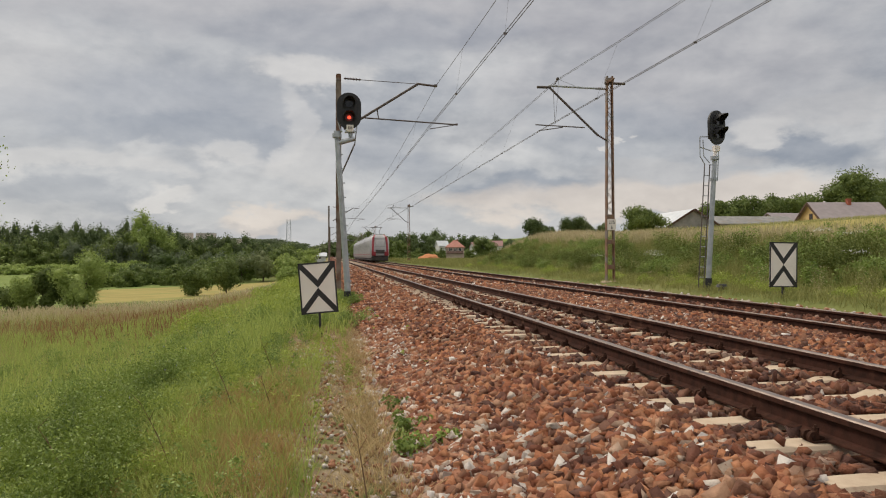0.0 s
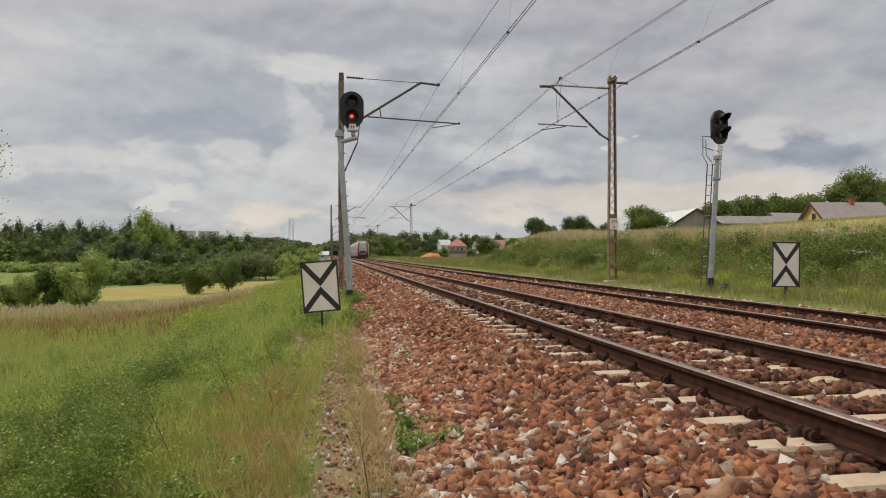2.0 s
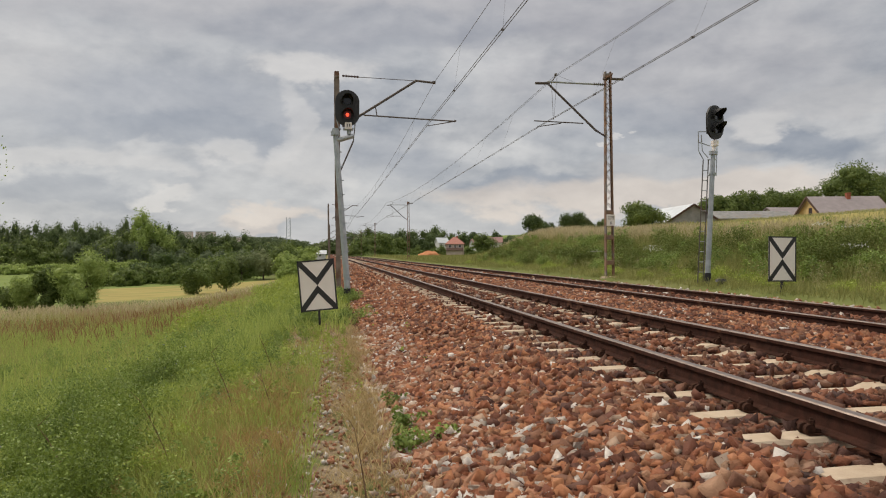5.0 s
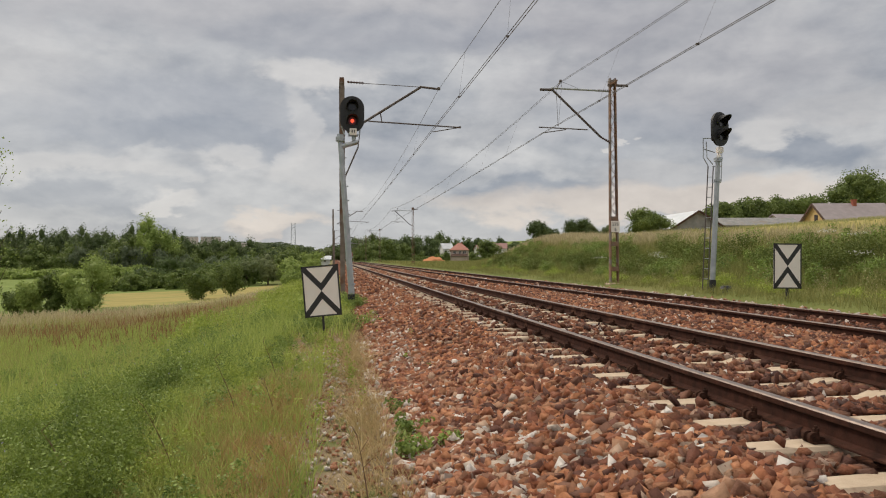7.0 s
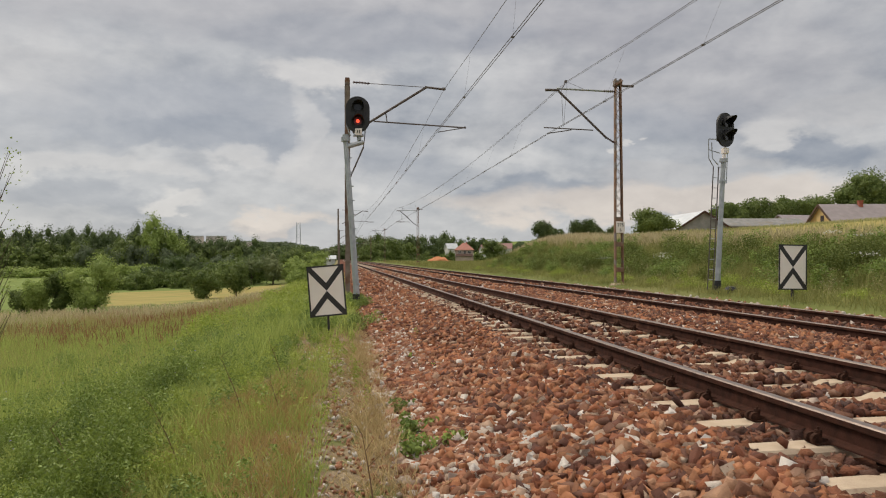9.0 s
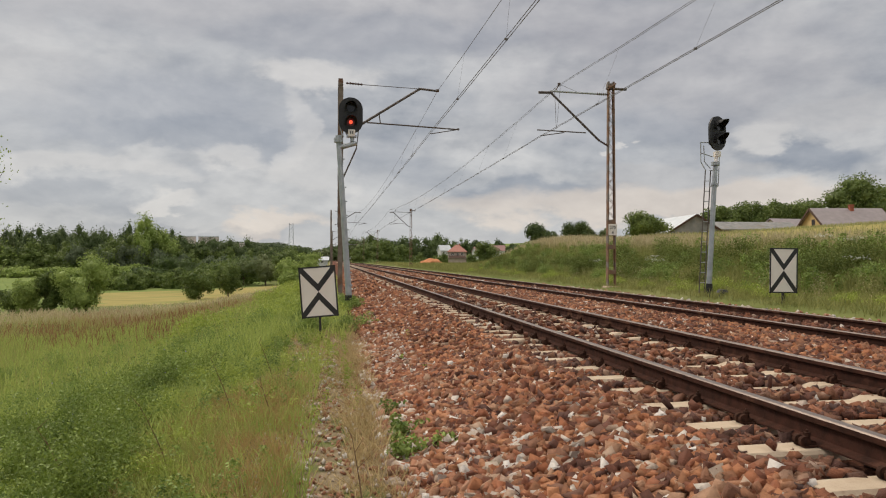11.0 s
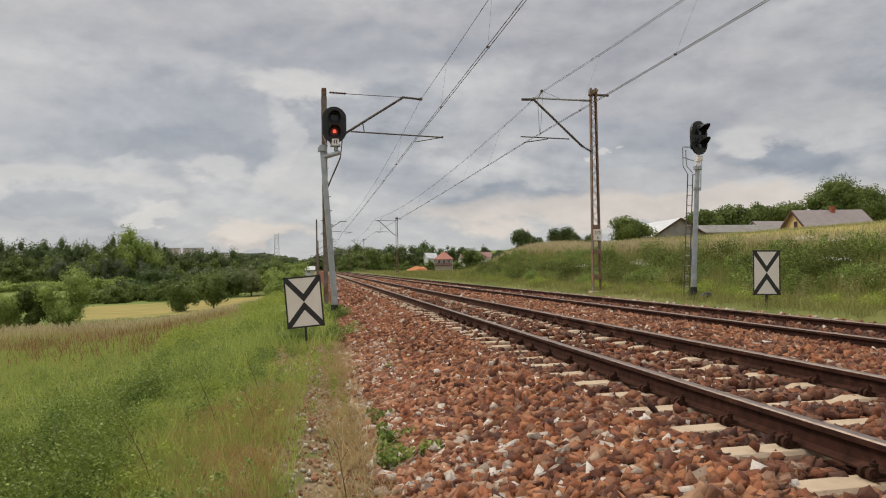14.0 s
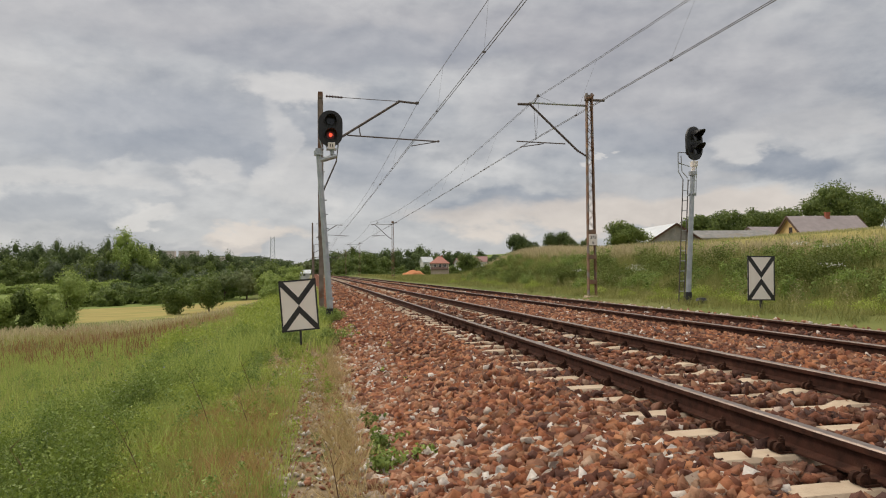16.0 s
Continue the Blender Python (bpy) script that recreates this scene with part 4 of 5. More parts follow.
def track(name, xc, zc, label):
    root = thing(name, label, "railway track", kind="structure")
    for s in (-0.75, 0.75):
        part("rail", rail_mesh(xc + s, zc, -60, 900), [M["rail_side"], M["rail_top"]], root, "rusty rail with worn shiny head")
    rs = random.Random(5)
    for i in range(-16, 134):
        y = SLEEPER_Y0 + 0.6 * i
        ob = new("sleeper", SLEEPER)
        ob.parent = root
        ob.matrix_basis = pose(xc + rs.uniform(-0.02, 0.02), y + rs.uniform(-0.015, 0.015), zc - 0.152, 0, rs.uniform(-0.4, 0.4), rs.uniform(-0.8, 0.8))
        if 4 <= i < 26:
            for s in (-0.75, 0.75):
                for side in (-1, 1):
                    c = new("rail_clip", CLIP)
                    c.parent = ob
                    c.matrix_basis = pose(s + side * 0.082, 0, -0.004, 0, 0, 0 if side < 0 else 180) @ Matrix.Scale(0.66, 4)
                    c = new("spring_coil", COIL)
                    c.parent = ob
                    c.matrix_basis = pose(s + side * 0.118, 0, 0.0) @ Matrix.Scale(0.85, 4)
    bm = B()
    for i in range(134, 620):
        y = SLEEPER_Y0 + 0.6 * i
        cube(bm, 2.48, 0.2, 0.2, pose(xc, y, zc - 0.262))
    ob = part("distant_sleepers", bm, M["sleeper"], root)
    ob["kind"] = "stuff"
    return root


track("track_left", T1, 0.0, "railway track of rusty rails on concrete sleepers")
track("track_right", T2, Z2, "railway track of rusty rails on concrete sleepers")


# ---- buildings ----
M["ochre"] = mat("ochre_render", (0.50, 0.36, 0.17), (0.58, 0.43, 0.22), scale=1.5, rough=0.9, bump=0.1)
M["roof_grey"] = mat("greyish_purple_roof_sheet", (0.235, 0.20, 0.205), (0.29, 0.25, 0.255), scale=1.2, rough=0.6, bump=0.1)
M["roof_red"] = mat("red_roof_tiles", (0.36, 0.15, 0.12), (0.45, 0.21, 0.16), scale=2, rough=0.8, bump=0.2)
M["roof_pink"] = mat("pale_red_roof", (0.30, 0.17, 0.16), (0.37, 0.22, 0.20), scale=2, rough=0.8)
M["roof_pale"] = mat("pale_sheet_roof", (0.50, 0.53, 0.56), (0.60, 0.63, 0.66), scale=0.8, rough=0.5)
M["block_wall"] = mat("grey_block_wall", (0.20, 0.20, 0.195), (0.30, 0.295, 0.285), scale=1.2, rough=0.95, bump=0.3, third=(0.24, 0.21, 0.18), third_scale=0.6)
M["render_wall"] = mat("pinkish_grey_render", (0.42, 0.34, 0.295), (0.50, 0.415, 0.36), scale=0.8, rough=0.9)
M["white_wall"] = mat("white_render", (0.55, 0.55, 0.55), (0.66, 0.66, 0.65), scale=0.8, rough=0.9)
M["brown"] = mat("dark_brown_timber", (0.05, 0.025, 0.017), (0.09, 0.045, 0.03), scale=4, rough=0.8)
M["brick"] = mat("red_brick_chimney", (0.28, 0.09, 0.06), (0.36, 0.13, 0.09), scale=6, rough=0.9, bump=0.2)
M["pane"] = mat("dark_window_pane", (0.03, 0.033, 0.038), (0.05, 0.055, 0.06), scale=2, rough=0.1)
M["far_wall"] = mat("pale_pink_distant_render", (0.56, 0.49, 0.46), (0.64, 0.57, 0.53), scale=0.3, rough=0.9)
M["far_pane"] = mat("dull_distant_window", (0.30, 0.28, 0.27), (0.36, 0.335, 0.32), scale=2, rough=0.3)
M["heap"] = mat("orange_clay", (0.46, 0.19, 0.09), (0.56, 0.26, 0.13), scale=1.2, rough=1, bump=0.5, bump_scale=3)


def house(name, label, x, y, turn, w, d, eave, ridge, wall, roof, windows=(), chimneys=(), hip=0.0, over=0.45, trim=None, z=None):
    """Pitched-roof building; ridge along its own x axis; windows as (face, along, height, w, h)."""
    z = float(land(x, y)) - 0.15 if z is None else z
    root = thing(name, label, "house", pose(x, y, z, 0, 0, turn))
    bm = B()
    hw, hd = w / 2, d / 2
    v = [bm.verts.new(p) for p in ((-hw, -hd, -1), (hw, -hd, -1), (hw, hd, -1), (-hw, hd, -1), (-hw, -hd, eave), (hw, -hd, eave), (hw, hd, eave), (-hw, hd, eave))]
    for f in ((0, 1, 5, 4), (2, 3, 7, 6), (3, 0, 4, 7), (1, 2, 6, 5), (3, 2, 1, 0), (4, 5, 6, 7)):
        bm.faces.new([v[i] for i in f])
    if not hip:
        for s in (-1, 1):
            g = [bm.verts.new(p) for p in ((s * hw, -hd, eave), (s * hw, hd, eave), (s * hw, 0, ridge - 0.06))]
            h = [bm.verts.new(p) for p in ((s * (hw - 0.25), -hd, eave), (s * (hw - 0.25), hd, eave), (s * (hw - 0.25), 0, ridge - 0.06))]
            bm.faces.new(g)
            bm.faces.new(h[::-1])
            for i in range(3):
                bm.faces.new((g[i], h[i], h[(i + 1) % 3], g[(i + 1) % 3]))
    bmesh.ops.recalc_face_normals(bm, faces=bm.faces[:])
    part("wall", bm, M[wall], root)
    slope = (ridge - eave) / hd
    for s in (-1, 1):
        bm = B()
        e_y, e_z = s * (hd + over), eave - slope * over
        pts = [(-hw - over, e_y, e_z), (hw + over, e_y, e_z), (hw + over - hip, 0, ridge), (-hw - over + hip, 0, ridge)]
        lo = [bm.verts.new(p) for p in pts]
        hi = [bm.verts.new((p[0], p[1], p[2] + 0.16)) for p in pts]
        bm.faces.new(lo[::-1])
        bm.faces.new(hi)
        for i in range(4):
            bm.faces.new((lo[i], lo[(i + 1) % 4], hi[(i + 1) % 4], hi[i]))
        bmesh.ops.recalc_face_normals(bm, faces=bm.faces[:])
        part("roof", bm, M[roof], root)
        if hip:
            bm = B()
            pts = [(s * (hw + over), -hd - over, eave - slope * over), (s * (hw + over), hd + over, eave - slope * over), (s * (hw + over - hip), 0, ridge)]
            lo = [bm.verts.new(p) for p in pts]
            hi = [bm.verts.new((p[0], p[1], p[2] + 0.15)) for p in pts]
            bm.faces.new(lo)
            bm.faces.new(hi[::-1])
            for i in range(3):
                bm.faces.new((lo[i], hi[i], hi[(i + 1) % 3], lo[(i + 1) % 3]))
            bmesh.ops.recalc_face_normals(bm, faces=bm.faces[:])
            part("roof", bm, M[roof], root)
        elif trim:
            for t in (-1, 1):
                bm = B()
                flat_bar(bm, (t * (hw + over + 0.02), e_y, e_z), (t * (hw + over + 0.02), 0, ridge + 0.02), 0.1, 0.3)
                part("barge_board", bm, M[trim], root)
    for face, a, zc, ww, hh in windows:
        m = {"front": pose(a, -hd, zc), "left": pose(-hw, a, zc, 0, 0, -90), "right": pose(hw, a, zc, 0, 0, 90)}[face]
        bm = B()
        for dx, dz, sx, sz in ((-ww / 2, 0, 0.1, hh + 0.1), (ww / 2, 0, 0.1, hh + 0.1), (0, hh / 2, ww + 0.1, 0.1), (0, -hh / 2, ww + 0.1, 0.1), (0, 0, 0.06, hh)):
            cube(bm, sx, 0.14, sz, pose(dx, 0, dz))
        fr = part("window", bm, M["white"] if not trim else M[trim], root)
        fr.matrix_basis = m
        bm = B()
        cube(bm, ww, 0.06, hh)
        part("pane", bm, M["pane"], fr, "dark glass pane")
    for a, b, hgt in chimneys:
        bm = B()
        cube(bm, 0.55, 0.55, hgt, pose(a, b, ridge + hgt / 2 - 0.6))
        cube(bm, 0.66, 0.66, 0.12, pose(a, b, ridge + hgt - 0.66))
        part("chimney", bm, M["brick"], root, "red brick chimney")
    return root


house("house", "ochre rendered house with greyish purple sheet roof", 75.0, 96, -8, 9.9, 8.5, 0.3, 3.4, "ochre", "roof_grey",
      [("left", -0.4, 1.2, 0.8, 1.2)], [(0.6, -0.4, 1.25)], trim="brown", z=5.0)
house("barn", "grey block barn with pale sheet metal roof", 57.6, 114, 86, 15, 8.4, 0.5, 3.1, "block_wall", "roof_pale", z=4.9, over=0.3, trim="brown")
house("shed", "long low grey shed with dark sheet roof", 70.5, 113, -4, 13, 6, 0.8, 2.0, "block_wall", "block_wall", z=5.2)
house("outbuilding", "outbuilding with greyish purple roof behind a shed", 81.5, 119, 5, 7, 6, 1.4, 3.2, "white_wall", "roof_grey", z=5.0)
house("house", "two-storey pinkish rendered house with red hipped roof", 49.3, 280, -12, 6.9, 6.6, 6.4, 8.8, "render_wall", "roof_red",
      [("front", -2.0, 2.9, 1.2, 1.2), ("front", 2.0, 2.9, 1.2, 1.2), ("front", -1.8, 5.3, 1.1, 1.1), ("front", 0.2, 5.0, 0.9, 1.7), ("front", 2.0, 5.3, 1.1, 1.1)], [(0.8, 0, 1.2)], hip=3.2, z=-2.2)
house("porch", "brown-roofed porch in front of a house", 48.4, 275.6, -12, 5.6, 1.8, 4.0, 4.6, "render_wall", "brown", z=-2.2)
house("house", "white rendered house with grey roof among trees", 52.6, 335, 10, 4.8, 5.5, 4.8, 7.0, "white_wall", "roof_pale",
      [("front", -1.2, 3.4, 0.9, 1.1), ("front", 1.2, 3.4, 0.9, 1.1)], z=0.6)
house("house", "distant house with pale red roof", 80, 385, 14, 6.5, 6, 3.2, 5.6, "white_wall", "roof_pink", [("front", 0, 2.2, 1.4, 1.2)], z=2.2)
house("house", "distant house with pale red roof", 92, 392, -16, 7, 6, 3.4, 6.0, "white_wall", "roof_pink", [("front", 0, 2.2, 1.4, 1.2)], z=2.8)
house("lineside_hut", "small white lineside hut with pale roof", -2.6, 235, 0, 3.4, 3.4, 1.7, 2.6, "white_wall", "roof_pale", [("front", 0, 1.1, 0.8, 0.8)], z=-0.9)


def apartment_block(x, y, w, top):
    z = float(land(x, y)) - 1
    h = top - z
    root = thing("apartment_building", "pale distant apartment block with rows of windows", "building", pose(x, y, z), group="far apartment blocks")
    bm = B()
    cube(bm, w, 12, h, pose(0, 0, h / 2))
    part("wall", bm, M["far_wall"], root)
    bm = B()
    cube(bm, w + 0.5, 12.5, 0.6, pose(0, 0, h + 0.3))
    part("roof", bm, M["roof_pale"], root)
    for i in range(int(w // 4)):
        for k in range(3):
            bm = B()
            cube(bm, 1.5, 0.2, 1.3, pose(-w / 2 + 2.5 + 4 * i, -6.05, h - 1.6 - 2.8 * k))
            part("window", bm, M["far_pane"], root)


apartment_block(-170, 900, 19, 28.0)
apartment_block(-145.5, 905, 22, 28.0)
apartment_block(-108, 960, 16, 22)


def pylon(x, y, top, w):
    z = float(land(x, y)) - 1
    root = thing("transmission_tower", "grey lattice transmission tower on the horizon", "pylon", pose(x, y, z))
    h = top - z
    for sx in (-1, 1):
        for sy in (-1, 1):
            bm = B()
            bar(bm, (sx * w / 2, sy * w / 2, 0), (sx * w / 3, sy * w / 3, h), 0.22, 0.18, 6)
            part("leg", bm, M["galv"], root)
    n = 12
    for k in range(n):
        for sy in (-1, 1):
            bm = B()
            for s in (-1, 1):
                wa, wb = w / 2 - w / 6 * k / n, w / 2 - w / 6 * (k + 1) / n
                bar(bm, (s * wa, sy * wa, h * k / n), (-s * wb, sy * wb, h * (k + 1) / n), 0.12, seg=5)
            part("brace", bm, M["galv"], root)


pylon(-47.8, 900, 45, 6.5)

# clay heap
hb = B()
bmesh.ops.create_icosphere(hb, subdivisions=4, radius=1)
for v in hb.verts:
    n = noise.noise(v.co * 2.2) * 0.18 + noise.noise(v.co * 6) * 0.05
    v.co = Vector((v.co.x * 2.45, v.co.y * 2.0, max(-0.2, v.co.z) * 1.35)) * (1 + n)
hp = part("clay_heap", hb, M["heap"], None, smooth=True)
hp.matrix_basis = pose(20.9, 150, float(land(20.9, 150)) + 0.12)
tagged(hp, "heap of orange clay on grass", "earth heap")


# ---- vegetation ----
RNG = np.random.default_rng(11)


def blades(name, xy, hgt, width, lean, material, label, zoff=0.0, curl=0.5, seed_head=0.0):
    """Grass: each blade a bent strip of two quads and a tip."""
    n = len(xy)
    x, y = xy[:, 0], xy[:, 1]
    z = land(x, y) - 0.03 + zoff
    h = hgt * RNG.uniform(0.55, 1.2, n)
    a = RNG.uniform(0, 2 * np.pi, n)
    fa = RNG.uniform(0, 2 * np.pi, n)
    ln = lean * RNG.uniform(0.1, 1.0, n) * h
    dx, dy = np.cos(a) * ln, np.sin(a) * ln
    wx, wy = np.cos(fa) * width * 0.5, np.sin(fa) * width * 0.5
    vs = []
    for u, k in ((0, 1.0), (0.45, 0.85 + seed_head * 0.2), (0.8, 0.6 + seed_head * 1.4)):
        o = u ** (1 + curl)
        for s in (-1, 1):
            vs.append(np.stack([x + dx * o + s * wx * k, y + dy * o + s * wy * k, z + h * u * (1 - 0.12 * lean * u)], -1))
    vs.append(np.stack([x + dx, y + dy, z + h * (1 - 0.2 * lean)], -1))
    V = np.stack(vs, 1).reshape(-1, 3)
    base = np.arange(n)[:, None] * 7
    F = np.concatenate([base + np.array(f) for f in ((0, 1, 3), (0, 3, 2), (2, 3, 5), (2, 5, 4), (4, 5, 6))])
    ob = soup(name, V, F, material)
    return tagged(ob, label, "grass", kind="stuff")


def scatter(n, x0, x1, y0, y1, clump=0.0, scale=1.0, seed=0, ybias=1.0):
    """Points in a rectangle, gathered into patches by a sum of waves."""
    out = []
    while sum(len(o) for o in out) < n:
        x, u = RNG.uniform(x0, x1, n * 2), RNG.uniform(0, 1, n * 2) ** ybias
        y = y0 + (y1 - y0) * u
        f = np.sin(x * 2.1 / scale + seed + 1.3 * np.sin(y * 1.1 / scale)) * np.sin(y * 1.7 / scale + seed * 2.3 + np.sin(x * 1.9 / scale))
        keep = RNG.uniform(0, 1, n * 2) < (1 - clump) + clump * (f * 0.5 + 0.5) ** 1.5
        out.append(np.stack([x, y], -1)[keep])
    return np.concatenate(out)[:n]


def in_view(p, pad=1.0):
    """Keeps the wedge of meadow that faces the line, out to the bank."""
    return p[p[:, 0] > -0.47 * p[:, 1] - pad]


def beyond(p, y0, slope):
    """Keeps what lies past a line that runs off to the left."""
    return p[p[:, 1] > y0 - slope * p[:, 0]]


# left bank and meadow
blades("verge_grass", in_view(scatter(14000, -6, -1.2, 5.8, 13, 0.96, 0.8, 1, 0.9)), 0.40, 0.007, 0.8, M["grass"], "lush green grass on the railway bank")
blades("meadow_grass", in_view(scatter(34000, -14, -1.0, 10, 30, 0.3, 2.5, 2, 0.9)), 0.55, 0.016, 0.6, M["grass"], "tall green meadow grass")
blades("yellowing_grass", in_view(scatter(24000, -22, -2.0, 14, 42, 0.75, 2.2, 3)), 0.58, 0.014, 0.5, M["grass_mid"], "yellowing meadow grass")
blades("reddish_grass", beyond(in_view(scatter(17000, -17, -2.6, 21, 45, 0.8, 2.6, 4, 0.7)), 20, 1.5), 0.46, 0.008, 0.7, M["grass_red"], "meadow grass with reddish brown seed heads", seed_head=1.0)
blades("brown_seed_stalks", beyond(in_view(scatter(2600, -14, -4.0, 15, 34, 0.9, 1.5, 41, 0.9)), 13, 1.2), 0.72, 0.009, 0.4, M["grass_dock"], "rusty brown seed stalks in the meadow", seed_head=1.4)
blades("straw_grass", in_view(scatter(5000, -26, -4.0, 38, 48, 0.8, 2.4, 5)), 0.62, 0.022, 0.6, M["grass_straw"], "pale straw-coloured grass at the meadow's edge", seed_head=0.6)
blades("yellow_verge_grass", scatter(15000, -1.75, -0.25, 3.0, 8.5, 0.85, 0.5, 6, 0.9), 0.24, 0.005, 0.9, M["grass_tan"], "orange-yellow short dry grass beside the path")
blades("green_tufts", scatter(7000, -1.7, -0.1, 3.0, 11, 0.97, 0.45, 44, 0.9), 0.26, 0.006, 0.8, M["grass"], "fresh green grass tufts beside the path")
blades("dry_path_grass", scatter(10000, -0.8, 0.55, 2.8, 16, 0.97, 0.5, 7, 0.9), 0.13, 0.006, 1.5, M["grass_dry"], "dry trodden grass along the path")
blades("path_edge_grass", scatter(3000, 0.16, 0.52, 3.2, 13, 0.97, 0.4, 8, 0.9), 0.24, 0.006, 1.3, M["grass_dry"], "dry pale grass at the ballast's edge")
blades("line_verge_grass", scatter(12000, -3.5, 0.40, 13, 60, 0.6, 1.5, 9, 1.1), 0.42, 0.018, 0.7, M["grass"], "green grass along the railway")
blades("grass_behind", scatter(4000, -7, -0.8, -6, 3, 0.4, 1.2, 15), 0.4, 0.012, 0.7, M["grass"], "green grass on the bank beside the path")
# right verge, bank and field edge
blades("cutting_foot_grass", scatter(20000, 10.1, 13.0, 12, 110, 0.7, 1.4, 10, 1.3), 0.32, 0.014, 0.8, M["grass_bank"], "green grass at the foot of the cutting")
blades("near_foot_grass", scatter(8000, 10.2, 12.6, 10, 32, 0.75, 0.8, 45, 1.1), 0.2, 0.010, 0.9, M["grass_bank"], "fresh green grass beside the ballast")
blades("cutting_bank_grass", scatter(42000, 12.2, 17.8, 12, 95, 0.7, 1.6, 11, 1.25), 0.62, 0.014, 0.5, M["grass_bank"], "tall grass on the bank of the cutting")
blades("cutting_green_grass", scatter(22000, 12.0, 17.0, 12, 95, 0.8, 2.0, 12, 1.2), 0.6, 0.014, 0.6, M["grass_bank"], "green grass on the bank of the cutting")
blades("crest_straw_grass", scatter(10000, 15.6, 19.5, 16, 72, 0.6, 2.0, 13, 0.9), 0.75, 0.016, 0.4, M["grass_straw"], "pale straw grass along the crest", seed_head=0.6)
blades("crest_tall_straw", scatter(5000, 15.8, 18.5, 34, 66, 0.5, 2.0, 43, 0.9), 0.85, 0.02, 0.5, M["grass_straw"], "tall pale straw grass at the bank's end", seed_head=0.6)
blades("field_crop", scatter(20000, 18, 70, 24, 120, 0.2, 4.0, 14), 0.40, 0.035, 0.5, M["grass_field"], "ripening crop on the field above the cutting")

blades("far_verge_grass", scatter(14000, 10.2, 34, 58, 190, 0.6, 5.0, 42, 1.3), 0.55, 0.045, 0.7, M["grass_bank"], "green grass beyond the end of the cutting")


def leaf_quads(c, size, flat=0.0, aspect=0.62, out=None, bias=0.62):
    """Leaves as rhombs: centres c (n, 3), sizes (n,); out: the side of the crown that each one faces."""
    n = len(c)
    d = RNG.normal(size=(n, 3))
    if out is None:
        d[:, 2] *= 1 - flat
    else:
        d /= np.linalg.norm(d, axis=1, keepdims=True) + 1e-9
        face = out * bias + d * (1 - bias)
        d = np.cross(face, RNG.normal(size=(n, 3)))
    d /= np.linalg.norm(d, axis=1, keepdims=True) + 1e-9
    e = np.cross(d, RNG.normal(size=(n, 3)) if out is None else face)
    e /= np.linalg.norm(e, axis=1, keepdims=True) + 1e-9
    s = np.asarray(size).reshape(-1, 1)
    V = np.stack([c - d * s * 0.5, c + e * s * 0.5 * aspect, c + d * s * 0.5, c - e * s * 0.5 * aspect], 1).reshape(-1, 3)
    b = np.arange(n)[:, None] * 4
    F = np.concatenate([b + np.array((0, 1, 2)), b + np.array((0, 2, 3))])
    return V, F


def ball_arrays(level):
    bm = B()
    bmesh.ops.create_icosphere(bm, subdivisions=level, radius=1)
    bm.verts.index_update()
    V, F = np.array([v.co[:] for v in bm.verts]), np.array([[v.index for v in f.verts] for f in bm.faces])
    bm.free()
    return V, F


BALL = ball_arrays(1)


def crown_arrays(center, radius, n, lobes, leaf, fill=0.3, aspect=0.62, core=0.5, bias=0.55, up=False):
    """An uneven crown: leaves over the shells of several lobes, each with a dense inner body."""
    R = np.asarray(radius, float)
    lo = RNG.normal(size=(lobes, 3))
    lo /= np.linalg.norm(lo, axis=1, keepdims=True)
    if up:
        lo[:, 2] = np.abs(lo[:, 2])
    lo = lo * RNG.uniform(0.30, 0.74, (lobes, 1))
    lr = RNG.uniform(0.26, 0.48, lobes)
    k = RNG.choice(lobes, n, p=lr ** 2 / np.sum(lr ** 2))
    d = RNG.normal(size=(n, 3))
    d /= np.linalg.norm(d, axis=1, keepdims=True)
    if up:
        d[:, 2] = np.where(d[:, 2] < -0.3, -d[:, 2], d[:, 2])
    r = RNG.uniform(fill, 1.0, n) ** 0.5 + np.clip(RNG.normal(0, 0.06, n), -0.1, 0.07)
    p = np.asarray(center, float) + (lo[k] + d * (lr[k] * r)[:, None]) * R
    out = d + lo[k] * 0.7
    out /= np.linalg.norm(out, axis=1, keepdims=True)
    V, F = leaf_quads(p, leaf * RNG.uniform(0.55, 1.35, n), aspect=aspect, out=out, bias=bias)
    if not core:
        return V, F
    bv, bf = BALL
    wob = 1 + RNG.normal(0, 0.10, (lobes, len(bv), 1))
    cv = np.asarray(center, float) + (lo[:, None, :] + bv[None] * wob * (lr * core)[:, None, None]) * R
    cf = (np.arange(lobes)[:, None, None] * len(bv) + bf[None]).reshape(-1, 3) + len(V)
    return np.concatenate([V, cv.reshape(-1, 3)]), np.concatenate([F, cf])


def stems_mesh(bm, base, h, r, n_limb, spread, rs):
    bar(bm, base, (base[0], base[1], base[2] + h * 0.55), r, r * 0.6, 8)
    for k in range(n_limb):
        a = rs.uniform(0, 6.28)
        z0 = base[2] + h * rs.uniform(0.25, 0.5)
        bar(bm, (base[0], base[1], z0), (base[0] + math.cos(a) * spread, base[1] + math.sin(a) * spread, z0 + h * rs.uniform(0.2, 0.4)), r * 0.45, r * 0.12, 6)


TREE_RS = random.Random(3)


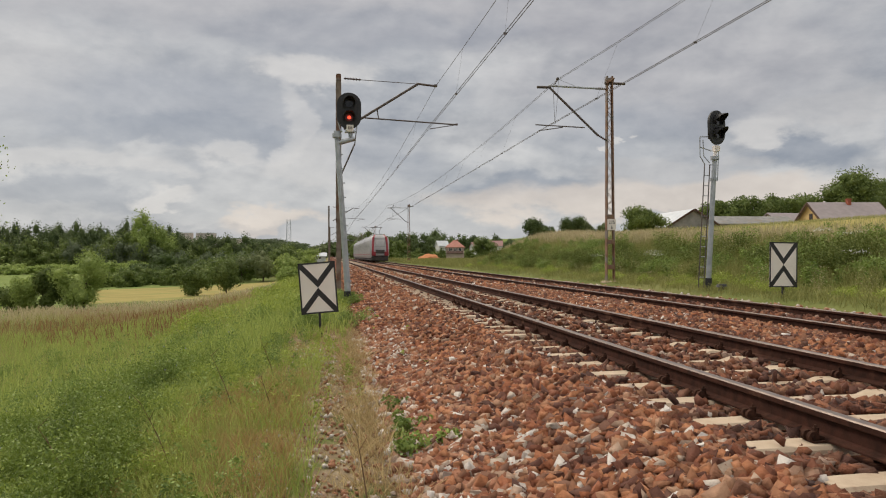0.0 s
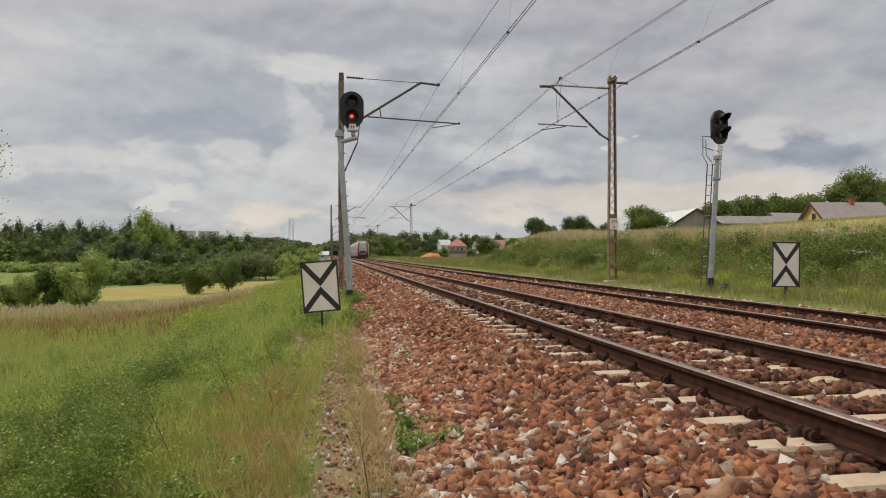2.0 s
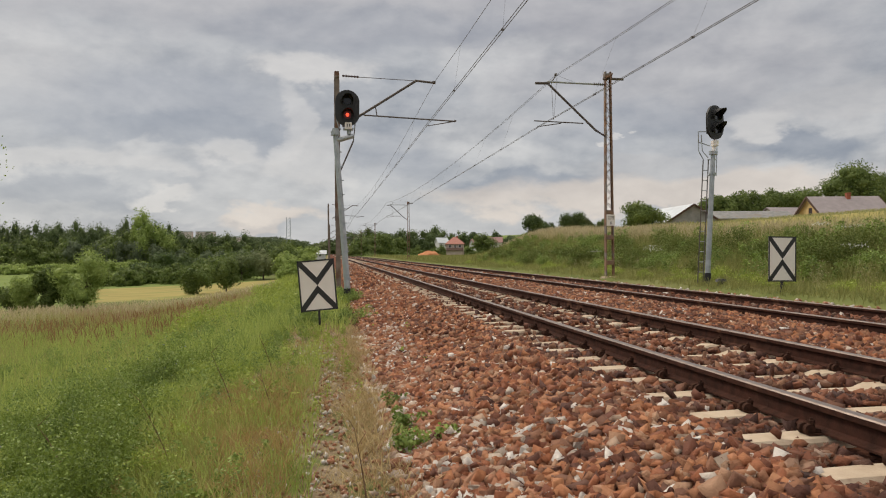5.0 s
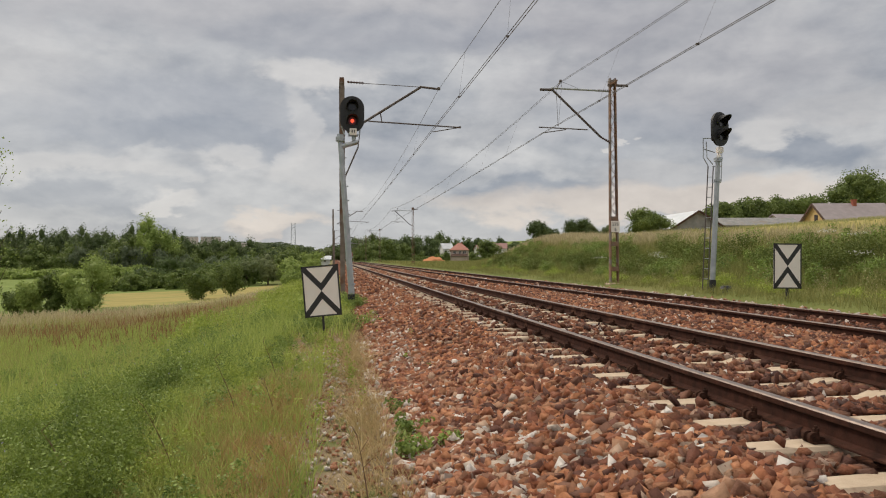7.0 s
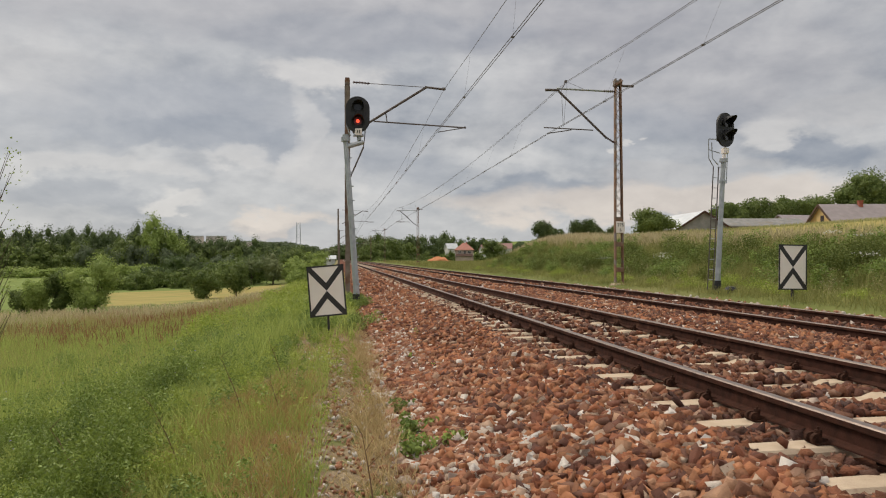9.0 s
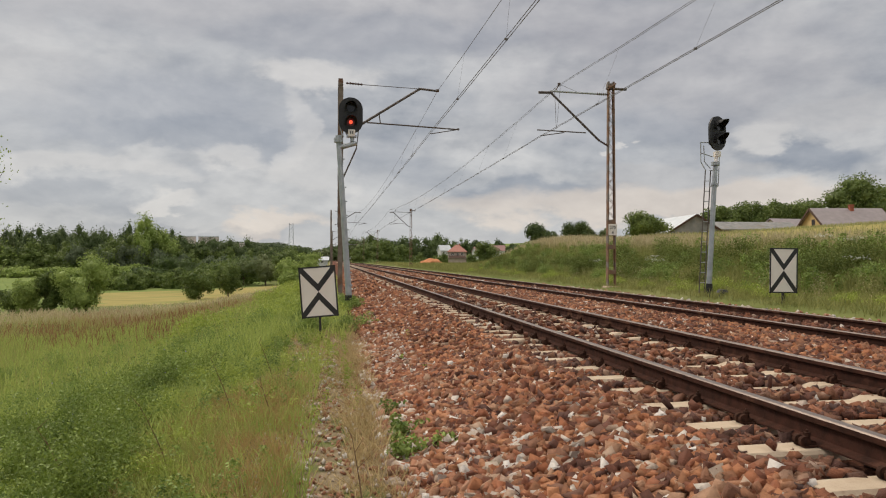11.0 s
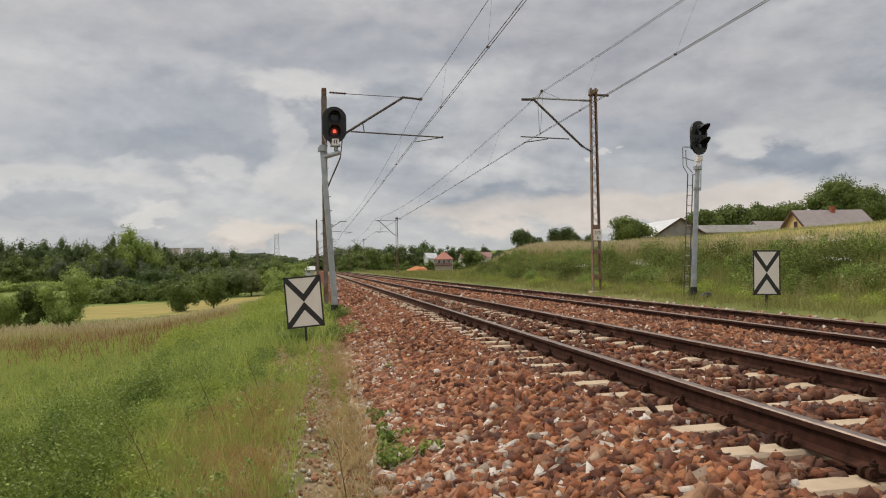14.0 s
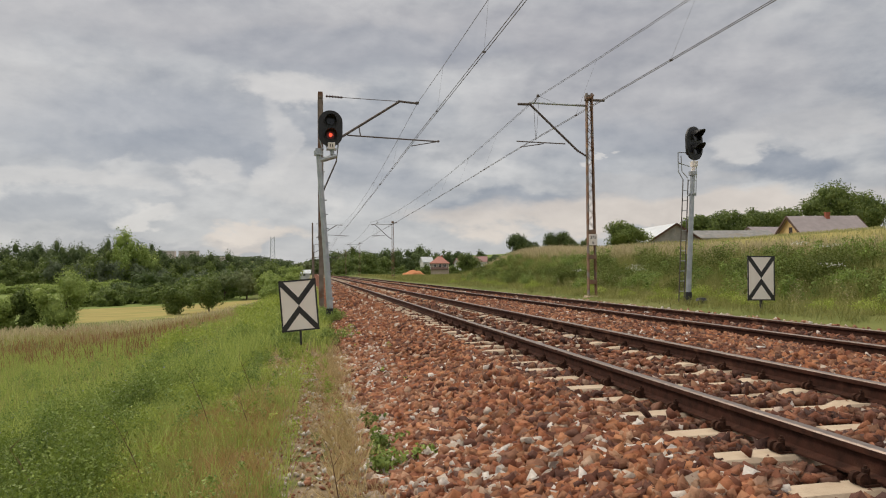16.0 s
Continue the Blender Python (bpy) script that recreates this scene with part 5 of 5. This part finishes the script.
def tree(name, label, x, y, h, w, material, n=2600, leaf=0.3, lobes=14, trunk=0.3, group="", category="tree", z=None):
    """Tapered trunk and limbs under an uneven crown of leaves."""
    z = float(land(x, y)) if z is None else z
    root = thing(name, label, category, pose(x, y, z), group=group)
    bm = B()
    stems_mesh(bm, (0, 0, -0.2), h * 0.9, max(0.03, h * 0.022), 6, w * 0.3, TREE_RS)
    part("trunk", bm, M["bark"], root)
    c0 = h * (trunk + (1 - trunk) / 2)
    V, F = crown_arrays((0, 0, c0), (w / 2 * 1.12, w / 2 * 1.12, h * (1 - trunk) / 2 * 1.08), n, lobes, leaf)
    V[:, 2] = np.maximum(V[:, 2], h * 0.01)
    soup("crown", V, F, M[material], root)
    return root


# bushes and trees that stand alone
for x, y, h, w, m in ((-15.7, 50, 3.7, 3.6, "leaf_light"), (-19.3, 50.5, 2.6, 2.2, "leaf_light"), (-18.1, 50.8, 2.9, 1.7, "leaf_mid"), (-21.0, 52, 1.7, 1.9, "leaf_mid")):
    tree("bush", "light green bush at the edge of the meadow", x, y, h, w, m, 7000, 0.14, 26, 0.0, "meadow bushes", "bush")
for x, y, h, w in ((-12.1, 70, 2.9, 3.3), (-10.0, 74, 3.5, 3.1)):
    tree("bush", "dark green rounded bush beside the crop field", x, y, h, w, "leaf_mid", 5200, 0.17, 24, 0.0, "field bushes", "bush")
for x, y, h, w, m in ((-3.2, 62, 2.6, 3.0, "leaf_light"), (-4.4, 76, 3.6, 4.0, "leaf_mid"), (-3.0, 92, 3.4, 4.0, "leaf_light"), (-5.6, 104, 5.0, 5.0, "leaf_mid"), (-3.4, 120, 4.0, 4.4, "leaf_light"),
                      (-7.5, 130, 6.5, 6.0, "leaf_mid"), (-13, 150, 8.0, 9.0, "leaf_dark"), (-18, 156, 6.5, 8.0, "leaf_dark"), (-2.6, 48, 1.3, 1.8, "leaf_light")):
    tree("bush", "green shrub growing along the railway bank", x, y, h, w, m, 2600, 0.04 * h + 0.08, 16, 0.0, "lineside shrubs", "bush")
tree("bush", "dense dark green bush on the field", 36.6, 80, 3.4, 5.4, "leaf_mid", 9000, 0.23, 34, 0.0, category="bush")
tree("bush", "green bush at the end of the cutting bank", 15.4, 70.5, 2.6, 2.7, "leaf_mid", 4000, 0.15, 18, 0.0, category="bush")
for x, y, h, w in ((74, 128, 6.6, 7.5), (82, 132, 7.4, 8.0), (90, 134, 8.0, 8.5), (98, 137, 8.8, 10.0), (107.5, 134, 12.8, 13.0), (119, 138, 11.5, 12)):
    tree("tree", "broad green tree behind the farm", x, y, h, w, "leaf_mid", 11000, 0.44, 36, 0.06, "farm trees")
for x, y, h, w in ((41, 142, 4.4, 4.6), (51, 146, 5.0, 6.4), (55, 150, 3.6, 4.0), (46, 150, 3.2, 4.2), (60, 152, 3.6, 4)):
    tree("tree", "dark tree on the rise beyond the field", x, y, h + 4.6 - float(land(x, y)), w, "leaf_dark", 4200, 0.33, 22, 0.3, "trees on the rise")
# a thin bare-branched sapling at the meadow's left
sap = thing("sapling", "thin sparse sapling with bare twigs in the meadow", "tree", pose(-6.05, 13.9, float(land(-6.05, 13.9))))
bm = B()
bar(bm, (0, 0, -0.1), (0.0, 0, 4.1), 0.035, 0.012, 8)
tw = random.Random(8)
tips = []
for k in range(38):
    z0 = tw.uniform(1.0, 4.0)
    a = tw.uniform(0, 6.28)
    l = tw.uniform(0.35, 0.85)
    tip = (math.cos(a) * l * 0.45, math.sin(a) * l * 0.45, z0 + l)
    bar(bm, (0, 0, z0), tip, 0.008, 0.003, 5)
    tips.append(tip)
part("trunk", bm, M["bark"], sap)
tp = np.array(tips)[RNG.integers(0, len(tips), 420)] + RNG.normal(size=(420, 3)) * 0.12
V, F = leaf_quads(tp, 0.05 * RNG.uniform(0.6, 1.3, 420))
soup("leaves", V, F, M["leaf_light"], sap)


def woodland(name, label, stands, material, leaf, n_leaf):
    """Far woods: many crowns in one sheet of leaves."""
    vs, fs, off = [], [], 0
    for x, y, base, h, w in stands:
        V, F = crown_arrays((x, y, base + h * 0.52), (w / 2 * 1.12, w / 2 * 1.12, h * 0.54), n_leaf, 13, leaf)
        vs.append(V)
        fs.append(F + off)
        off += len(V)
    ob = soup(name, np.concatenate(vs), np.concatenate(fs), M[material])
    return tagged(ob, label, "woods", kind="stuff")


def stand(n, u0, u1, y0, y1, h0, h1, w0, w1, rs, base=None, profile=None):
    """Trees between two bearings (x / y) and two distances."""
    out = []
    for k in range(n):
        u = u0 + (u1 - u0) * (k + rs.uniform(0, 1)) / n
        y = rs.uniform(y0, y1)
        h = rs.uniform(h0, h1) * (profile(u) if profile else 1)
        x = u * y
        out.append((x, y, float(land(x, y)) - 1 if base is None else base, h, rs.uniform(w0, w1)))
    return out


RS = random.Random(21)


def wood_profile(u):
    return float(np.interp(u, (-0.5, -0.3, -0.24, -0.21, -0.19, -0.1, -0.03), (0.95, 0.95, 1.0, 1.0, 0.72, 0.6, 0.5)))


woodland("far_woods", "dark mixed woods across the valley", stand(120, -0.55, -0.03, 365, 430, 23.0, 28.5, 9, 14, RS, profile=wood_profile), "leaf_dark", 0.85, 1250)
woodland("far_woods_green", "fresher green trees among dark woods", stand(34, -0.55, -0.05, 358, 372, 17, 23, 9, 14, RS, profile=wood_profile), "leaf_mid", 0.85, 1200)
woodland("far_woods_front", "dark green woodland edge in the valley", stand(40, -0.55, -0.1, 350, 360, 11, 17, 10, 17, RS, profile=wood_profile), "leaf_mid", 0.85, 1250)
woodland("willow_stand", "grey-green willows before dark woods", stand(13, -0.33, -0.08, 345, 351, 12, 18, 9, 13, RS, profile=wood_profile), "leaf_grey", 0.8, 1200)
woodland("tall_poplar_group", "light tall trees above the woods", [(-0.250 * 358, 358, -8, 26.5, 12), (-0.231 * 358, 350, -8, 31.5, 16), (-0.214 * 358, 357, -8, 27, 12)], "leaf_light", 0.85, 2400)
woodland("light_scrub", "light green scrub at the edge of the fields", stand(34, -0.50, -0.24, 312, 340, 4.0, 6.5, 9, 15, RS), "leaf_light", 0.8, 520)
woodland("valley_hedge", "dark green hedge between the fields", stand(20, -0.295, -0.15, 154, 168, 3.8, 5.4, 4.5, 7, RS), "leaf_mid", 0.45, 950)
woodland("near_scrub", "green scrub along the fields", stand(22, -0.17, -0.035, 150, 200, 4.5, 7.6, 5, 9, RS), "leaf_mid", 0.55, 850)
woodland("valley_trees", "dark trees scattered over the valley floor", stand(22, -0.24, -0.05, 215, 300, 5.5, 10, 6, 11, RS), "leaf_dark", 0.75, 700)
woodland("horizon_woods", "hazy woods on the far hills", stand(140, -0.34, 0.03, 640, 1100, 14, 20, 22, 36, RS), "leaf_dark", 2.6, 330)
# haze over these woods is put in as grey leaf colour
woodland("hilltop_woods", "distant woods along the skyline, greyed in colour for haze", stand(60, -0.22, 0.06, 1400, 1900, 7, 12, 40, 80, RS), "leaf_grey", 4.0, 260)
woodland("village_trees", "dark trees round the village houses", stand(30, 0.02, 0.165, 345, 430, 11, 17, 9, 14, RS, base=-2), "leaf_dark", 0.8, 1100)
woodland("lineside_trees", "dense green trees beyond the end of the cutting", stand(15, 0.036, 0.098, 236, 300, 6, 12.5, 7, 11, RS, base=-2), "leaf_mid", 0.8, 900)
woodland("village_trees_near", "green trees and gardens before the village", stand(14, 0.03, 0.13, 215, 255, 1.8, 3.4, 5, 8, RS, base=-2.2), "leaf_mid", 0.5, 420)
woodland("garden_trees", "green garden trees between the houses", stand(15, 0.10, 0.235, 296, 330, 4.2, 7.0, 4, 7, RS, base=-2.2), "leaf_mid", 0.6, 650)
woodland("ridge_trees", "trees along the ridge of the far hill", stand(18, 0.165, 0.30, 420, 480, 7, 12, 9, 14, RS, base=2.5), "leaf_dark", 1.1, 650)


# ---- weeds ----
def weeds(name, label, spots, material, h, leaf, per, category="weeds"):
    """Leafy plants: leaves set round upright stems."""
    vs, fs, off = [], [], 0
    for x, y in spots:
        hh = h * RNG.uniform(0.6, 1.25)
        z = float(land(x, y))
        n = int(per * RNG.uniform(0.6, 1.3))
        u = RNG.uniform(0.08, 1, n)
        a = RNG.uniform(0, 6.28, n)
        r = hh * 0.42 * RNG.uniform(0.15, 1, n) * (1.1 - 0.6 * u)
        p = np.stack([x + np.cos(a) * r, y + np.sin(a) * r, z + hh * u], -1)
        V, F = leaf_quads(p, leaf * RNG.uniform(0.5, 1.3, n), flat=0.55)
        vs.append(V)
        fs.append(F + off)
        off += len(V)
    ob = soup(name, np.concatenate(vs), np.concatenate(fs), M[material])
    return tagged(ob, label, category, kind="stuff")


def mounds(name, label, spots, radius, height, material, leaf, per, aspect=0.42, lobes=9, category="weeds"):
    """Bushy plants: leafy heaps of many small lobes."""
    vs, fs, off = [], [], 0
    for x, y in spots:
        k = RNG.uniform(0.65, 1.3)
        r, h = radius * k, height * k * RNG.uniform(0.8, 1.2)
        V, F = crown_arrays((x, y, float(land(x, y)) + h * 0.12), (r, r, h * 0.95), int(per * k * k), lobes, leaf, fill=0.08, aspect=aspect, core=0, bias=0.42, up=True)
        vs.append(V)
        fs.append(F + off)
        off += len(V)
    ob = soup(name, np.concatenate(vs), np.concatenate(fs), M[material])
    return tagged(ob, label, category, kind="stuff")


mounds("bank_weeds", "dense dark green bushy weeds on the railway bank", in_view(scatter(42, -4.3, -1.75, 4.0, 11.5, 0.8, 0.9, 20), 0.5), 0.50, 0.52, "weed_dark", 0.026, 3200, lobes=20)
mounds("hollow_weeds", "dark green leafy weeds in the hollow below the path", scatter(26, -2.7, -1.45, 3.9, 6.2, 0.3, 0.9, 33), 0.38, 0.46, "weed_dark", 0.024, 3400, lobes=18)
mounds("bright_weeds", "bright green leafy weeds on the bank", in_view(scatter(42, -2.9, -1.0, 5.0, 13, 0.9, 0.8, 21), 0.5), 0.34, 0.30, "weed_light", 0.024, 1300, lobes=14)
mounds("meadow_weeds", "green bushy weeds at the foot of the bank", in_view(scatter(60, -7.5, -1.4, 9, 20, 0.85, 1.3, 35), 0.5), 0.5, 0.42, "weed", 0.04, 1100, lobes=16)
weeds("feathery_weeds", "fine feathery green weeds on the bank", in_view(scatter(90, -4.5, -1.2, 4.0, 12, 0.95, 0.5, 26), 0.5), "weed", 0.50, 0.024, 170)
weeds("tall_weeds", "tall thin leafy weeds above the grass", in_view(scatter(80, -4.6, -1.0, 4.2, 13, 0.5, 0.7, 26), 0.5), "weed", 0.8, 0.03, 80)
weeds("path_side_weeds", "low leafy weeds beside the path", scatter(230, -1.9, -0.35, 4.2, 17, 0.97, 0.7, 29), "weed", 0.22, 0.026, 130)
weeds("verge_weeds", "broad-leaved weeds along the path", scatter(420, -1.8, 0.3, 6.0, 24, 0.9, 0.8, 22), "weed_light", 0.2, 0.027, 80)
mounds("signal_foot_weeds", "leafy weeds round the signal's foot", scatter(34, -0.9, 0.85, 14.2, 23, 0.3, 1.0, 23), 0.38, 0.34, "weed", 0.042, 800, lobes=14)
mounds("line_weeds", "green bushy weeds along the railway's edge", scatter(46, -3.2, 0.15, 16, 56, 0.5, 2.0, 36), 0.65, 0.6, "weed_light", 0.07, 800, lobes=16)
weeds("cutting_weeds", "leafy weeds on the cutting's bank", scatter(300, 12.0, 16.9, 12, 60, 0.8, 2.5, 24, 1.2), "weed", 0.7, 0.075, 170)
mounds("cutting_scrub", "dark green scrub on the lower bank", scatter(58, 12.3, 15.0, 12, 58, 0.95, 1.7, 27, 1.2), 0.95, 0.9, "scrub", 0.07, 1700, lobes=18)
mounds("cutting_bushes", "green bushy plants on the bank", scatter(60, 12.0, 16.4, 12, 58, 0.9, 2.3, 37, 1.2), 0.7, 0.6, "weed", 0.07, 950, lobes=16)
weeds("bank_dry_stalks", "dry pale stalks at the foot of the bank", scatter(60, 10.8, 12.4, 13, 34, 0.6, 1.0, 28), "grass_straw", 0.6, 0.03, 40)
mounds("cutting_light_weeds", "light green weeds at the foot of the bank", scatter(70, 10.8, 13.4, 12, 60, 0.85, 1.5, 25, 1.3), 0.46, 0.32, "weed_light", 0.045, 750, lobes=14)
mounds("ballast_weeds", "green leafy weeds growing through the ballast", ((0.60, 6.15), (0.72, 5.75), (0.56, 5.6), (0.62, 6.6), (0.86, 5.1), (0.60, 5.1)), 0.16, 0.18, "weed", 0.035, 260, 0.6)
weeds("ballast_seedlings", "tiny green seedlings between the stones", ((1.02, 4.3), (1.1, 8.2), (0.95, 9.3), (1.25, 11.5), (0.8, 13.0), (1.0, 15.0), (0.9, 17.0)), "weed_light", 0.13, 0.04, 26)
mounds("path_weed", "dark green rosette weed beside the path", ((-0.62, 4.35), (-0.72, 4.28)), 0.15, 0.15, "weed_dark", 0.04, 260, 0.6)

# umbels and small flowers
fp = in_view(scatter(70, -6, -1.2, 5, 13, 0.3, 1, 30))
V, F = leaf_quads(np.stack([fp[:, 0], fp[:, 1], land(fp[:, 0], fp[:, 1]) + RNG.uniform(0.4, 0.6, len(fp))], -1), 0.022 * RNG.uniform(0.7, 1.3, len(fp)))
tagged(soup("violet_flowers", V, F, M["flower_blue"]), "small violet flowers in the grass", "flowers", kind="stuff")
cl = np.array([(13.4, 28.5), (13.7, 29.2), (13.2, 27.8), (15.2, 19.0), (15.6, 21.0), (13.5, 16.8), (14.9, 15.7), (13.0, 34.0)])
fl = np.concatenate([np.array((x, y, float(land(x, y)) + 0.75)) + RNG.normal(size=(60, 3)) * (0.16, 0.16, 0.03) for x, y in cl])
V, F = leaf_quads(fl, 0.045 * RNG.uniform(0.6, 1.3, len(fl)), flat=0.8)
tagged(soup("white_umbels", V, F, M["flower"]), "flat white umbel flowers on the bank", "flowers", kind="stuff")

# dead stems in the verge
st = random.Random(17)
for x, y, h, a in ((-1.05, 5.2, 0.55, 0.9), (-0.85, 6.9, 0.6, 0.8), (-0.5, 6.7, 0.35, 0.6), (-1.55, 4.9, 0.6, 1.0), (-1.7, 4.2, 0.6, 1.4), (0.22, 4.1, 0.45, 0.3), (-0.62, 8.6, 0.5, 0.7), (-2.4, 5.0, 0.6, 0.9)):
    z = float(land(x, y))
    bm = B()
    dx = -math.sin(a) * h * 0.5
    p = Vector((0, 0, -0.03))
    for k in range(5):
        q = Vector((dx * ((k + 1) / 5) ** 1.3, st.uniform(-0.02, 0.02), h * (k + 1) / 5))
        bar(bm, p, q, 0.006 - 0.0009 * k, 0.005 - 0.0009 * k, 6)
        if k > 1:
            bar(bm, q, q + Vector((st.uniform(-0.08, 0.08), 0, 0.07)), 0.0028, 0.001, 5)
        p = q
    ob = part("dead_stem", bm, M["stem"], None)
    ob.matrix_basis = pose(x, y, z)
    tagged(ob, "dry brown dead weed stem in the verge", "stem", group="dead stems")

# ---- ballast stones, last ----
CUBE = np.array([(-1, -1, -1), (1, -1, -1), (1, 1, -1), (-1, 1, -1), (-1, -1, 1), (1, -1, 1), (1, 1, 1), (-1, 1, 1)], float) * 0.5
CUBE_F = np.array([(0, 3, 2), (0, 2, 1), (4, 5, 6), (4, 6, 7), (0, 1, 5), (0, 5, 4), (1, 2, 6), (1, 6, 5), (2, 3, 7), (2, 7, 6), (3, 0, 4), (3, 4, 7)])


def stone_shapes(n, size):
    """n angular stones about their own centres."""
    s = CUBE[None] + RNG.uniform(-0.26, 0.26, (n, 8, 3))
    s = s * RNG.uniform(0.7, 1.3, (n, 1, 3)) * np.array((1.32, 0.9, 0.66))
    a, b, c = RNG.uniform(0, 6.28, n), RNG.normal(0, 0.6, n), RNG.normal(0, 0.6, n)
    ca, sa, cb, sb, cc, sc = np.cos(a), np.sin(a), np.cos(b), np.sin(b), np.cos(c), np.sin(c)
    x, y, z = s[..., 0], s[..., 1], s[..., 2]
    y, z = y * cb[:, None] - z * sb[:, None], y * sb[:, None] + z * cb[:, None]
    x, z = x * cc[:, None] + z * sc[:, None], -x * sc[:, None] + z * cc[:, None]
    x, y = x * ca[:, None] - y * sa[:, None], x * sa[:, None] + y * ca[:, None]
    return np.stack([x, y, z], -1) * np.asarray(size).reshape(-1, 1, 1)


def stone_field(name, n, x0, x1, y0, y1, size, material, label, ybias=1.0, lift=0.0, over=False):
    p = np.stack([RNG.uniform(x0, x1, n), y0 + (y1 - y0) * RNG.uniform(0, 1, n) ** ybias], -1)
    # keep the rails and most of the sleepers' tops clear
    ok = np.ones(n, bool)
    for xc in (T1, T2):
        for s in (-0.75, 0.75):
            ok &= np.abs(p[:, 0] - xc - s) > 0.10
        on = (np.abs(p[:, 0] - xc) < 1.25) & (np.abs((p[:, 1] - SLEEPER_Y0 + 0.3) % 0.6 - 0.3) < 0.165)
        mid = np.abs(p[:, 0] - xc) < 0.40
        if not over:
            ok &= ~(on & ~mid & (RNG.uniform(0, 1, n) < 0.96)) & ~(on & mid & (RNG.uniform(0, 1, n) < 0.93))
    p = p[ok]
    n = len(p)
    sz = size * RNG.uniform(0.6, 1.35, n)
    z = np.maximum(land(p[:, 0], p[:, 1]), -9 if not over else np.where(np.abs(p[:, 0] - T1) < 1.25, -0.165, np.where(np.abs(p[:, 0] - T2) < 1.25, -0.235, -9))) + lift + sz * 0.30 + RNG.uniform(-0.014, 0.022, n)
    V = stone_shapes(n, sz) + np.stack([p[:, 0], p[:, 1], z], -1)[:, None, :]
    F = (np.arange(n)[:, None, None] * 8 + CUBE_F[None]).reshape(-1, 3)
    ob = soup(name, V.reshape(-1, 3), F, material)
    return tagged(ob, label, "ballast", kind="stuff")


BALLAST = "reddish brown crushed stone ballast beside the rails"
stone_field("ballast_near", 8200, 0.60, 2.15, 2.6, 8.5, 0.053, M["stone"], BALLAST, 1.05)
stone_field("ballast_in_track", 16500, 2.1, 5.2, 2.6, 8.5, 0.051, M["stone_dark"], "rust-dusted stone ballast between the rails", 1.05)
stone_field("ballast_on_sleepers", 150, 2.2, 4.8, 2.6, 12, 0.045, M["stone_dark"], "stones lying on sleeper ends", 1.0, over=True)
stone_field("ballast_behind", 12000, 0.6, 9.4, -6, 2.6, 0.055, M["stone"], BALLAST)
stone_field("ballast_middle", 9000, 0.58, 2.2, 7.5, 24, 0.053, M["stone"], BALLAST, 1.1)
stone_field("ballast_in_tracks_beyond", 21000, 2.1, 9.4, 7.5, 24, 0.053, M["stone_dark"], "rust-dusted stone ballast between the rails", 1.1)
stone_field("ballast_between_tracks", 16000, 4.7, 6.68, 4.5, 24, 0.055, M["stone"], BALLAST, over=True)
stone_field("ballast_over_far_sleepers", 6500, 6.2, 8.9, 7.0, 26, 0.055, M["stone_dark"], "stones heaped over the far track's sleepers", over=True)
stone_field("ballast_far", 13000, 0.7, 9.7, 22, 75, 0.078, M["stone"], BALLAST, 1.35)
stone_field("ballast_edge", 4200, 0.42, 1.15, 2.8, 13, 0.048, M["stone_edge"], "mixed white and brown stones at the ballast's edge", 1.2)
stone_field("path_pebbles", 2600, -0.55, 0.5, 2.8, 12, 0.022, M["stone_edge"], "small pale pebbles scattered on the path", 1.2)
stone_field("ballast_far_edge", 3200, 8.7, 9.95, 10, 34, 0.053, M["stone_edge"], "mixed pale stones at the ballast's edge", 1.2)

# the nearest stones, piece by piece
pile = thing("ballast_pile", "loose pale and reddish stones on the ballast slope", "ballast", pose(0, 0, 0), kind="structure")
SHAPES = []
for k in range(14):
    me = bpy.data.meshes.new("stone")
    me.from_pydata([tuple(v) for v in stone_shapes(1, 0.05)[0]], [], [tuple(f) for f in CUBE_F.tolist()])
    me.materials.append(M["stone_pale"] if k % 3 else M["stone"])
    SHAPES.append(me)
ps = random.Random(31)
for k in range(300):
    x, y = 0.58 + 1.5 * ps.random() ** 1.7, 2.8 + 2.6 * ps.random() ** 1.5
    ob = new("stone", SHAPES[k % 14])
    ob.parent = pile
    ob.matrix_basis = pose(x, y, float(land(x, y)) + 0.024, ps.uniform(-20, 20), ps.uniform(-20, 20), ps.uniform(0, 360)) @ Matrix.Scale(ps.uniform(0.7, 1.25), 4)


# ---- movement ----
def motions():
    """The train runs away along the right-hand track."""
    walk(TRAIN, [(t, pose(T2, y, Z2)) for t, y in ((0.0, 105.5), (2.0, 169.5), (4.0, 231.0), (6.5, 306.0), (9.0, 381.0), (12.0, 471.0), (16.0, 591.0))])


motions()
